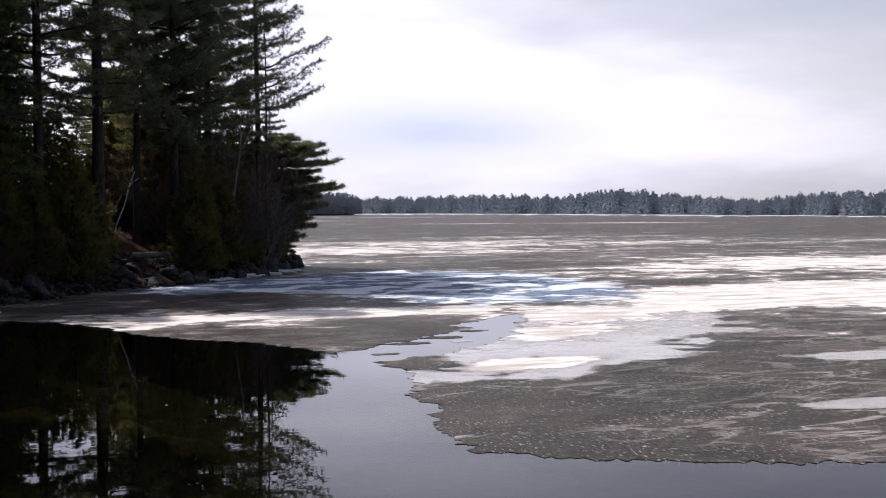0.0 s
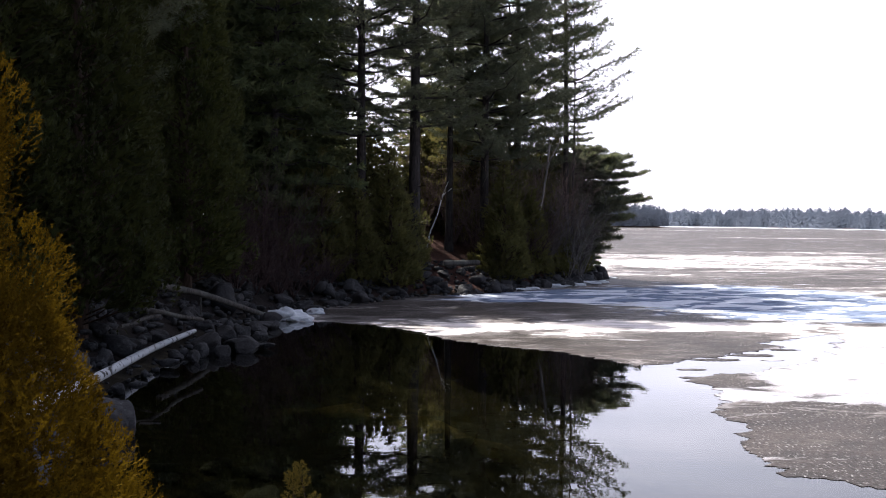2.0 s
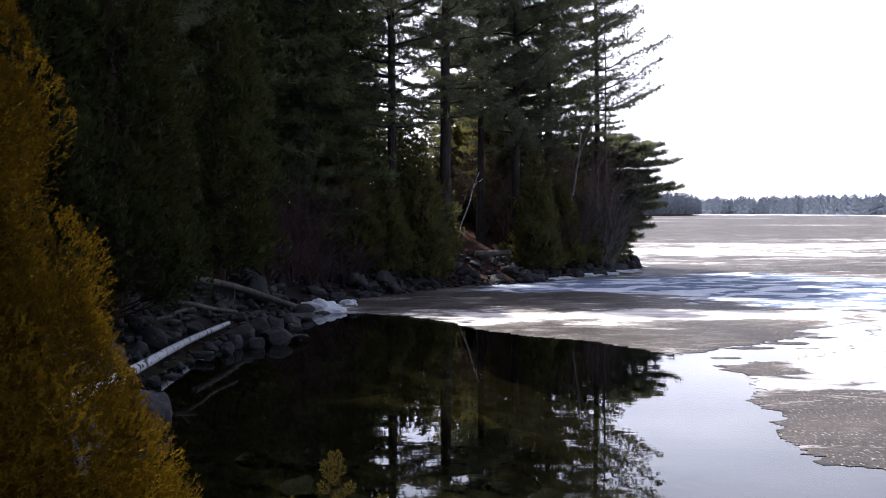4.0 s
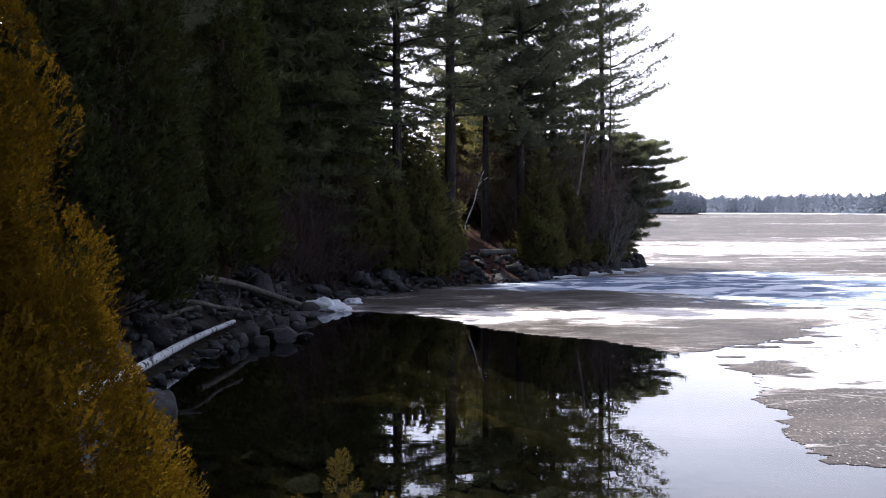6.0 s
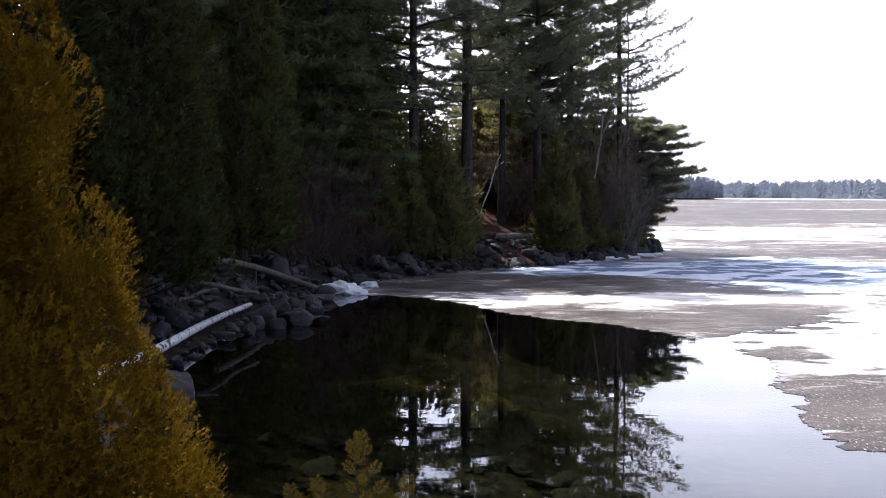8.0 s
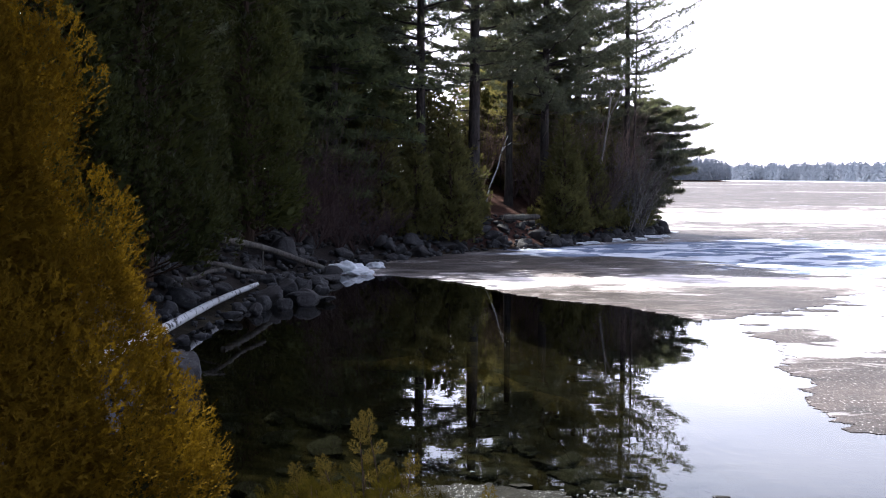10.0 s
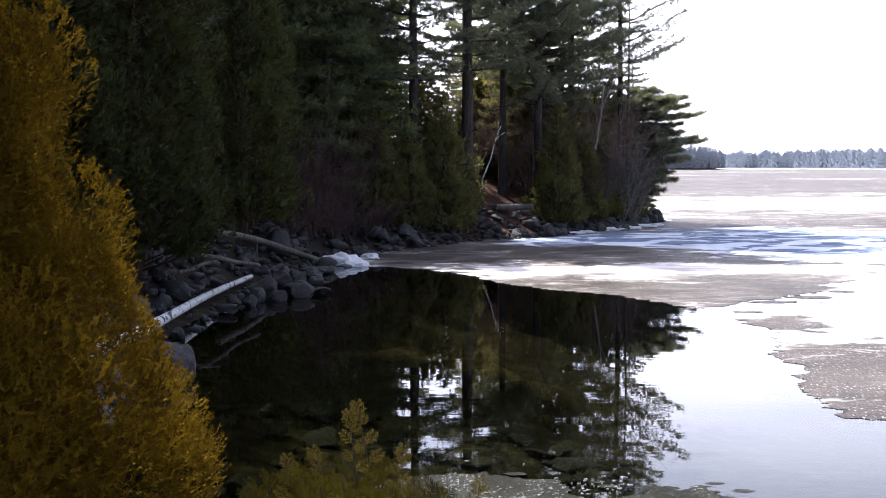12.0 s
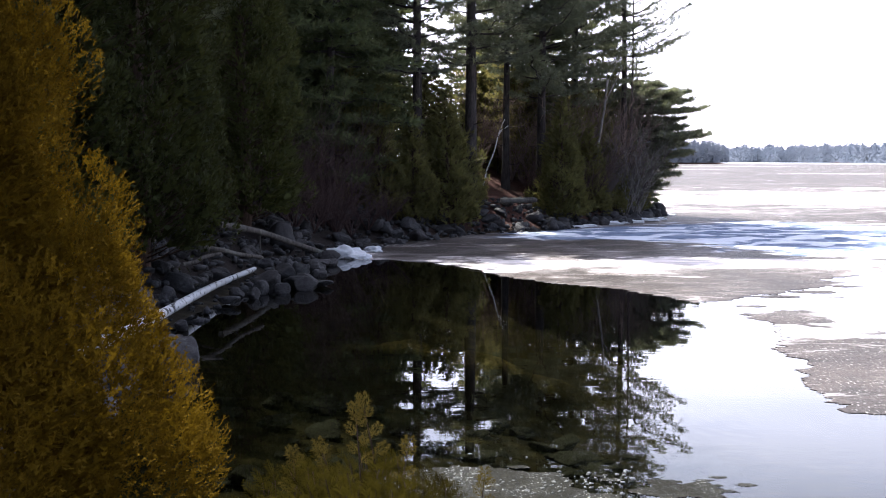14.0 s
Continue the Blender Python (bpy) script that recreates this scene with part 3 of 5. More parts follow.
def ragged(points, step, amount, rng):
    """A polyline broken up into an uneven, crumbling edge."""
    out = []
    for a, b in zip(points[:-1], points[1:]):
        a, b = np.array(a, float), np.array(b, float)
        length = np.linalg.norm(b - a)
        n = max(1, int(length / step)) if length < 60 else 1
        amt = amount * (1.0 if 0.5 * (a + b)[1] < 24 else 0.7)
        nor = np.array([-(b - a)[1], (b - a)[0]]) / length
        for i in range(n):
            p = a + (b - a) * i / n
            if length < 60:
                w = noise.noise((p[0] * 1.1, p[1] * 1.1, 0)) * 1.6 + noise.noise((p[0] * 4.3, p[1] * 4.3, 5)) * 1.1 \
                    + noise.noise((p[0] * 11, p[1] * 11, 9)) * 0.7
                p = p + nor * amt * (w + rng.uniform(-0.25, 0.25))
            out.append(tuple(p))
    return out


def slab(name, outline, top, low, mat):
    """A flat sheet with a thickness, from an outline."""
    bm = bmesh.new()
    vs = [bm.verts.new((x, y, top)) for x, y in outline]
    face = bm.faces.new(vs)
    if face.normal.z < 0:
        face.normal_flip()
    ret = bmesh.ops.extrude_face_region(bm, geom=[face])
    for v in [g for g in ret["geom"] if isinstance(g, bmesh.types.BMVert)]:
        v.co.z = low
    bmesh.ops.recalc_face_normals(bm, faces=bm.faces)
    bmesh.ops.triangulate(bm, faces=[f for f in bm.faces if len(f.verts) > 4])
    me = bpy.data.meshes.new(name)
    bm.to_mesh(me)
    bm.free()
    me.materials.append(mat)
    return me


ICE_EDGE = [(-4.0, 27.6), (-2.4, 26.9), (-1.35, 26.7), (-0.27, 26.0), (0.62, 24.7), (1.06, 23.5), (1.9, 22.0), (2.87, 21.1),
            (3.64, 20.0), (4.3, 18.6), (5.4, 19.5), (6.3, 20.4), (7.9, 21.85), (7.6, 22.5), (9.0, 23.6), (10.0, 24.3),
            (9.1, 22.0), (8.0, 20.0), (7.0, 18.7), (5.8, 17.9), (4.64, 17.4), (4.9, 15.8), (4.3, 13.9), (4.2, 12.6),
            (3.85, 11.2), (3.95, 10.6), (4.5, 10.1), (5.3, 9.7), (6.6, 9.1), (7.35, 8.8), (12, 7.3), (30, 3.5)]
ICE_FAR = [(200, -30), (2500, -400), (2500, 2500), (-2500, 2500), (-2500, 100), (-80, 78), (-6, 58), (-6, 32)]


def make_ice():
    rng = np.random.default_rng(4)
    edge = ragged(ICE_EDGE, 0.05, 0.15, rng)
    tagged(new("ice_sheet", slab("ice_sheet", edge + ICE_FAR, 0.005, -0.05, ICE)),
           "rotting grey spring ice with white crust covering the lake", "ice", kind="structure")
    for x, y, r, sx in ((5.9, 20.6 - 1.0, 0.22, 2.0), (6.8, 20.3, 0.18, 2.4), (7.7, 21.2, 0.14, 2.0), (5.1, 18.3, 0.12, 2.0),
                        (6.9, 19.6, 0.10, 2.2)):
        pts = [(x + sx * r * math.cos(a) * rng.uniform(0.75, 1.2), y + r * math.sin(a) * rng.uniform(0.7, 1.3))
               for a in np.linspace(0, 2 * math.pi, 15)[:-1]]
        tagged(new("ice_floe", slab("ice_floe", pts, 0.005, -0.03, ICE)), "small loose floe of grey ice on open water",
               "ice floe", "floes off the ice edge")


make_ground()
make_water()
make_ice()


# ---- far shore ----
def shore_range(az):
    """Distance of the far shore by bearing in degrees."""
    return float(np.interp(az, [-180, -90, -30, 0, 14.4, 16, 25, 32, 40, 60, 90, 180], [900, 900, 900, 950, 920, 900, 640, 470, 400, 380, 420, 900]))


def make_far_shore():
    rng = np.random.default_rng(11)
    cols, ring = np.arange(-70, 100, 0.5), [(0, -1.0), (6, 0.6), (40, 1.6), (120, 3.0), (260, 4.0), (420, -3)]
    v, f = [], []
    for az in cols:
        r0 = shore_range(az) + 12 * math.sin(az * 1.1) + 6 * math.sin(az * 3.7)
        for dr, z in ring:
            a = radians(az)
            v.append(((r0 + dr) * math.sin(a), (r0 + dr) * math.cos(a), z * (1 + 0.35 * math.sin(az * 0.7 + dr * 0.01))))
    k = len(ring)
    for i in range(len(cols) - 1):
        for j in range(k - 1):
            f.append((i * k + j, (i + 1) * k + j, (i + 1) * k + j + 1, i * k + j + 1))
    tagged(new("far_shore", mesh_of("far_shore", v, f, GROUND, True)), "low wooded shore across the frozen lake", "shore", kind="structure")

    def spire(rng):
        """A far tree: many small clumps of foliage in a pointed or a round-topped crown."""
        n, pointed = 90, rng.uniform() < 0.55
        u = np.linspace(0, 1, n) ** 1.15
        wide = 0.12 * (1 - u) ** 0.8 + 0.015 if pointed else 0.15 * np.sqrt(np.clip(1 - (u * 1.02) ** 2.5, 0.02, 1))
        th, rr = rng.uniform(0, 6.28, n), wide * rng.uniform(0.4, 1.0, n)
        mid = np.stack([np.cos(th) * rr, np.sin(th) * rr, u * 0.95], 1)
        s = (0.022 + 0.032 * (1 - u))[:, None]
        ang, tip = rng.uniform(0, 6.28, n), rng.normal(0, 0.10, (n, 2))
        e1 = np.stack([np.cos(ang), np.sin(ang), rng.normal(0, 0.25, n)], 1) * s
        e2 = np.stack([tip[:, 0], tip[:, 1], rng.uniform(0.7, 1.5, n)], 1) * s
        v = np.stack([mid - e1, mid - e2 * 0.8, mid + e1, mid + e2 * 0.8], 1).reshape(-1, 3)
        v[:, 2] = np.clip(v[:, 2], 0, 1)
        return v, np.arange(4 * n).reshape(-1, 4)

    kinds = [spire(rng) for _ in range(24)]
    sp = Soup()

    def plant(az, dr, h, wide=1.0):
        r = shore_range(az) + 12 * math.sin(az * 1.1) + 6 * math.sin(az * 3.7) + dr
        z = np.interp(dr, [p[0] for p in ring], [p[1] for p in ring]) * (1 + 0.35 * math.sin(az * 0.7 + dr * 0.01))
        tv, tf = kinds[rng.integers(24)]
        a, t = radians(az), rng.uniform(0, 6)
        c, s = math.cos(t), math.sin(t)
        q = tv * (h * wide, h * wide, h)
        q = np.stack([q[:, 0] * c - q[:, 1] * s, q[:, 0] * s + q[:, 1] * c, q[:, 2]], 1)
        sp.add(q + (r * math.sin(a), r * math.cos(a), z - 0.3), tf)

    for az in np.arange(8, 46, 0.038):
        grow = np.interp(az, [14, 20, 24, 25.5, 27, 28.6, 31, 34, 35.6, 37.7, 41], [1.0, 0.92, 0.80, 0.86, 0.90, 0.78, 0.60, 0.45, 0.54, 0.54, 0.58])
        for dr in (4, 22, 60):
            if rng.uniform() < 0.85:
                plant(az + rng.uniform(-0.05, 0.05), dr + rng.uniform(-4, 12), 14.0 * grow * rng.uniform(0.72, 1.0) * (1 + 0.07 * math.sin(az * 5.1) + 0.06 * math.sin(az * 11.7 + 1)), rng.uniform(1.3, 2.1))
    for az, h in ((21.9, 13.6), (22.6, 13.6), (25.6, 12.6), (26.6, 13.2), (26.9, 13.4), (28.2, 12.0), (30.3, 9.0), (31.8, 8.2), (36.0, 7.8), (38.4, 8.0)):
        for k in range(3):
            plant(az + 0.05 * k, 12, h * (1 - 0.07 * k), 1.5)
    tagged(new("far_woods", sp.mesh("far_woods", HAZED_LEAF)), "mixed woods along the far shore, haze in their grey-blue colour", "woods", kind="stuff")

    # a nearer wooded spit that ends in the lake
    v, f = [], []
    for i, u in enumerate(np.linspace(0, 1, 14)):
        az, r = radians(4 + 10.3 * u), 600
        for dr, z in ((0, -0.6), (5, 1.0), (45, 2.5 * (1 - u) + 1), (90, -0.6)):
            v.append(((r + dr) * math.sin(az), (r + dr) * math.cos(az), z if u < 0.99 else -0.5))
    for i in range(13):
        for j in range(3):
            f.append((i * 4 + j, i * 4 + j + 4, i * 4 + j + 5, i * 4 + j + 1))
    tagged(new("far_spit", mesh_of("far_spit", v, f, GROUND, True)), "low spit of land reaching into the frozen lake", "shore", kind="structure")
    sp2 = Soup()
    for az in np.arange(4, 14.2, 0.05):
        for dr in (5, 25, 50):
            tv, tf = kinds[rng.integers(24)]
            a, r = radians(az + rng.uniform(-0.05, 0.05)), 600 + dr + rng.uniform(-3, 6)
            h = np.interp(az, [4, 12, 13.6, 14.2], [14, 12.5, 11.5, 9]) * rng.uniform(0.7, 1.1)
            sp2.add(tv * (h * 1.5, h * 1.5, h) + (r * math.sin(a), r * math.cos(a), 0.7), tf)
    tagged(new("spit_woods", sp2.mesh("spit_woods", HAZED_LEAF)), "dense woods on the far spit, haze in their grey-blue colour", "woods", kind="stuff")


make_far_shore()


def make_white_margin():
    """Drained white ice that lines the far shore."""
    v, f = [], []
    cols = np.arange(8, 44, 0.15)
    for az in cols:
        r0 = shore_range(az) + 12 * math.sin(az * 1.1) + 6 * math.sin(az * 3.7)
        k = 0.62 + 0.5 * noise.noise((az * 1.3, 0.3, 0)) + 0.35 * noise.noise((az * 4.1, 2.3, 0))
        w = max(0.02, min(1.0, k)) * float(np.interp(az, [8, 20, 27, 44], [0.34, 0.34, 0.22, 0.16]))
        for q in (1 - w, 1.004):
            a = radians(az)
            v.append((r0 * q * math.sin(a), r0 * q * math.cos(a), 0.03))
    for i in range(len(cols) - 1):
        f.append((2 * i, 2 * i + 2, 2 * i + 3, 2 * i + 1))
    tagged(new("ice_margin", mesh_of("ice_margin", v, f, SNOW)), "white drained ice lining the far shore", "ice", kind="structure")


make_white_margin()


# ---- shoreline stones ----
def rock_mesh(seed, fine=3):
    """A glacial boulder: a lump with worn facets and a rough skin."""
    bm = bmesh.new()
    bmesh.ops.create_icosphere(bm, subdivisions=fine, radius=0.5)
    r = random.Random(seed)
    off = Vector((r.uniform(0, 50), r.uniform(0, 50), r.uniform(0, 50)))
    cuts = [(Vector((r.gauss(0, 1), r.gauss(0, 1), r.gauss(0, 1))).normalized(), r.uniform(0.20, 0.38)) for _ in range(9)]
    sx, sy, sz = r.uniform(0.95, 1.5), r.uniform(0.8, 1.15), r.uniform(0.6, 1.0)
    for v in bm.verts:
        for n, d in cuts:
            over = v.co.dot(n) - d
            if over > 0:
                v.co -= n * over * 0.92
        v.co += v.co.normalized() * (noise.noise(v.co * 2.6 + off) * 0.12 + noise.noise(v.co * 7 + off) * 0.05)
        v.co = Vector((v.co.x * sx, v.co.y * sy, v.co.z * sz))
    me = bpy.data.meshes.new("boulder")
    bm.to_mesh(me)
    bm.free()
    for p in me.polygons:
        p.use_smooth = True
    me.materials.append(ROCK)
    return me


ROCKS = [rock_mesh(i) for i in range(12)]
PEBBLES = [rock_mesh(40 + i, 1) for i in range(4)]


def put_rock(x, y, size, z=None, turn=None, tilt=0.25, rnd=random):
    ob = new("boulder", rnd.choice(ROCKS))
    base = float(height(np.array([x]), np.array([y]))[0]) if z is None else z
    ob.matrix_world = pose(x, y, base + size * 0.18, rnd.uniform(-15, 15), rnd.uniform(-15, 15), rnd.uniform(0, 360) if turn is None else turn) \
        @ Matrix.Diagonal((size, size, size, 1))
    return tagged(ob, "rounded grey granite boulder on the lake shore", "boulder", "boulders along the shore")


BIRCH_FOOT, BIRCH_TIP = np.array((-3.97, 12.2)), np.array((-3.76, 22.4))


def near_log(p):
    """Whether a spot lies under the fallen birch."""
    along = BIRCH_TIP - BIRCH_FOOT
    u = np.clip((p - BIRCH_FOOT) @ along / (along @ along), 0, 1)
    return np.linalg.norm(p - BIRCH_FOOT - u * along) < 0.26


def make_rocks():
    rnd = random.Random(5)
    edge = [p for p in SHORE[5:25]]
    rubble = Soup()
    lumps = []
    for me in PEBBLES:
        lumps.append((np.array([v.co for v in me.vertices]), np.array([p.vertices for p in me.polygons])))
    for a, b in zip(edge[:-1], edge[1:]):
        a, b = np.array(a), np.array(b)
        length = np.linalg.norm(b - a)
        far = 0.5 * (a + b)[1] > 30
        nor = np.array([-(b - a)[1], (b - a)[0]]) / length
        nor = nor if shore_distance(*(0.5 * (a + b) + nor * 0.2)[:, None])[0] > 0 else -nor
        for _ in range(int(length * (6.0 if a[1] > 9 else 1.0))):
            u, w = rnd.random(), rnd.uniform(-0.2, 1.8)
            p = a + (b - a) * u + nor * w
            size = rnd.choice([0.22, 0.28, 0.34, 0.42, 0.5, 0.62]) * (1.0 if far else 0.9)
            if near_log(p):
                continue
            put_rock(p[0], p[1], size, rnd=rnd)
        # small stones wedged between the boulders
        if a[1] > 9:
            for _ in range(int(length * 30)):
                p = a + (b - a) * rnd.random() + nor * rnd.uniform(-0.4, 2.3)
                low = near_log(p)
                tv, tf = lumps[rnd.randrange(4)]
                t, k = rnd.uniform(0, 6.28), rnd.uniform(0.12, 0.28) * (0.5 if low else 1.0)
                q = tv * k
                q = np.stack([q[:, 0] * math.cos(t) - q[:, 1] * math.sin(t), q[:, 0] * math.sin(t) + q[:, 1] * math.cos(t), q[:, 2]], 1)
                rubble.add(q + (p[0], p[1], float(height(p[:1], p[1:])[0]) + (0.02 if low else 0.08)), tf)
    tagged(new("shore_rubble", rubble.mesh("shore_rubble", ROCK, True)), "small grey stones wedged between shore boulders", "stones", kind="stuff")
    # the large ones that stand out
    for x, y, s in ((-3.75, 26.3, 1.0),
                    (-0.9, 33.9, 0.7), (0.1, 35.0, 0.6), (-1.9, 32.6, 0.8), (9.25, 47.9, 1.0), (9.4, 49.2, 1.0), (8.7, 46.4, 0.7),
                    (-4.45, 16.2, 0.6), (-4.6, 14.6, 0.6), (-4.3, 17.4, 0.45), (-4.35, 18.6, 0.42), (-4.2, 15.4, 0.4), (-4.25, 19.6, 0.4)):
        put_rock(x, y, s, rnd=rnd)
    for x, y, s in ((5.6, 41.2, 0.55), (6.2, 41.9, 0.6), (6.75, 42.6, 0.5), (7.2, 43.3, 0.65), (7.7, 44.1, 0.6), (8.1, 45.0, 0.7), (8.45, 45.8, 0.6), (8.95, 47.1, 0.75),
                    (5.0, 40.4, 0.5), (4.3, 39.6, 0.55), (3.6, 38.6, 0.5), (9.35, 48.6, 0.6)):
        put_rock(x, y, s, rnd=rnd)
    put_rock(-3.0, 12.7, 0.60, z=0.02, turn=70, rnd=rnd)
    for x, y, s in ((-3.15, 20.6, 0.62), (-2.75, 20.9, 0.55), (-2.5, 20.5, 0.42), (-2.85, 20.0, 0.4), (-3.25, 19.9, 0.38), (-2.6, 21.6, 0.5), (-3.0, 21.9, 0.6),
                    (-2.45, 22.3, 0.4), (-2.9, 23.0, 0.55), (-2.6, 23.7, 0.45), (-3.2, 23.2, 0.5), (-2.75, 24.6, 0.5), (-2.45, 25.2, 0.4), (-2.6, 26.0, 0.5),
                    (-3.45, 18.4, 0.34), (-3.62, 15.6, 0.24), (-3.6, 13.6, 0.3), (-3.2, 19.2, 0.28), (-2.2, 21.0, 0.3)):
        put_rock(x, y, s, z=0.02, rnd=rnd)
    # stones under the clear shallow water
    for _ in range(170):
        x, y = rnd.uniform(-2.4, 3.0), rnd.uniform(7.0, 13)
        d = float(shore_distance(np.array([x]), np.array([y]))[0])
        if d < -0.15:
            ob = put_rock(x, y, rnd.uniform(0.14, 0.42), rnd=rnd)
            ob.scale.z *= 0.5
            tagged(ob, "brown stone on the lake bed under clear water", "stone", "stones on the lake bed")
            ob.name = "lakebed_stone"


make_rocks()


# ---- trees ----
def ground_z(x, y):
    return float(height(np.array([float(x)]), np.array([float(y)]))[0])


def build_pine(name, label, seed, tall, radius, crown_from, reach, lean=(0.0, 0.0), dense=1.0, leaf=PINE, tuft=0.2, whorl=0.55,
               droop=0.0, side=None, peak=0.0, trunk_mat=BARK, split=False, blades=13, width=0.05, rise0=0.10, layers=None):
    """A conifer at the origin: trunk, limbs and a crown of needle tufts in flat plates."""
    rng = np.random.default_rng(seed)
    tree = thing(name, label, "tree", "trees on the wooded shore")
    n = 14
    hs = np.linspace(0, tall, n)
    wob = np.cumsum(rng.normal(0, 0.03, (n, 2)), 0) * np.linspace(0, 1, n)[:, None]
    spine = np.stack([lean[0] * (hs / tall) ** 1.3 + wob[:, 0], lean[1] * hs / tall + wob[:, 1], hs - 0.3], 1)
    rad = radius * (1.0 - 0.93 * (hs / tall) ** 0.9)
    rad[0] *= 1.35
    v, f = tube(spine, rad, 9)
    part("trunk", mesh_of("trunk", v, f, trunk_mat, True), tree)

    def on_trunk(h):
        return np.array([np.interp(h, hs, spine[:, k]) for k in range(3)])

    limbs = Soup()
    tp, ta, ts, tz = [], [], [], []
    specs = []  # height, bearing, length, whether it bears needles, rise
    if layers:
        for h, far in layers:
            for turn in (0.0, *(np.radians(np.arange(-150, 181, 27)) + rng.normal(0, 0.15, 13))):
                c = math.cos(turn)
                specs.append((h + rng.uniform(-0.12, 0.12) * (turn != 0), turn, far * (1.0 if turn == 0 else max(0.42, 0.3 + 0.65 * c) * rng.uniform(0.75, 1.05)), True, rise0))
    else:
        h, turn = 1.2, rng.uniform(0, 6)
        while h < tall - 0.25:
            u = h / tall
            live = u >= crown_from
            for c in range(rng.integers(3, 6) if live else rng.integers(1, 3)):
                turn += 2.4 + rng.uniform(-0.5, 0.5)
                k = (u - crown_from) / (1 - crown_from)
                length = reach * (math.sin(math.pi * min(1, 0.25 + 0.75 * k)) ** 0.7 * 0.9 + 0.12) * rng.uniform(0.55, 1.15) if live \
                    else reach * rng.uniform(0.15, 0.45)
                if peak and live:
                    length = reach * float(np.interp(k, [0, peak * 0.45, peak, 0.85, 1], [0.35, 0.62, 1.0, 0.5, 0.2])) * rng.uniform(0.7, 1.08)
                elif k > 0.9:
                    length = reach * (1.02 - k) * 2.2 * rng.uniform(0.6, 1.0) + 0.2
                if side is not None:
                    length *= 0.72 + 0.45 * math.cos(turn - side)
                specs.append((h, turn, length, live, rise0 + 0.25 * k if live else -0.05))
            h += whorl * rng.uniform(0.7, 1.3) * (1.0 if live else 1.6)
    for h, turn, length, live, rise in specs:
        d = np.array([math.cos(turn), math.sin(turn), 0])
        q = np.linspace(0, 1, 6)[:, None]
        base = on_trunk(h)
        curve = base + d * length * q + np.array([0, 0, 1]) * length * (rise * q + (0.14 - droop) * q ** 2.5 - droop * q)
        curve[1:-1] += rng.normal(0, 0.02 * length, (4, 3))
        r0 = min(0.05, 0.012 + 0.011 * length)
        mine = Soup() if split else limbs
        mine.add(*tube(curve, np.linspace(r0, 0.006, 6), 5 if split else 3))
        if not live:
            if split:
                part("limb", mine.mesh("limb", trunk_mat), tree)
            continue
        # side twigs and tufts spread in a flat plate
        lat = np.array([-d[1], d[0], 0])
        for g in np.arange(0.25, 1.01, 0.16 / max(0.8, length) * 1.6 / dense):
            o = np.array([np.interp(g, q[:, 0], curve[:, k2]) for k2 in range(3)])
            for sgn in (-1, 1):
                tl = length * 0.34 * (1.15 - g) * rng.uniform(0.5, 1.2) + 0.14
                e = o + (lat * sgn * 0.85 + d * 0.6) * tl + np.array([0, 0, rng.uniform(0.0, 0.12) * tl])
                if tl > 0.3 and split:
                    mine.add(*tube([o, 0.5 * (o + e) + (0, 0, 0.02), e], [0.008, 0.006, 0.004], 3))
                for w in np.arange(0.3, 1.01, 0.17 / tl):
                    tp.append(o + (e - o) * w + rng.normal(0, 0.03, 3))
                    ta.append((e - o) * 0.7 + d * 0.3 * tl + rng.normal(0, 0.25 * tl, 3) + (0, 0, 0.25 * tl))
                    ts.append(rng.normal(size=3))
                    tz.append(tuft * rng.uniform(0.75, 1.25))
        if split:
            part("limb", mine.mesh("limb", trunk_mat), tree)
        tp.append(curve[-1]), ta.append(d + (0, 0, 0.4)), ts.append(rng.normal(size=3)), tz.append(tuft * 1.2)
    if not split:
        tagged(part("branchwork", limbs.mesh("branchwork", trunk_mat), tree), kind="stuff")
    tv, tf = tuft_template(blades, rng, width)
    v, f = scatter(tv, tf, np.array(tp), np.array(ta), np.array(ts), np.array(tz))
    part("crown", mesh_of("crown", v, f, leaf), tree)
    return tree


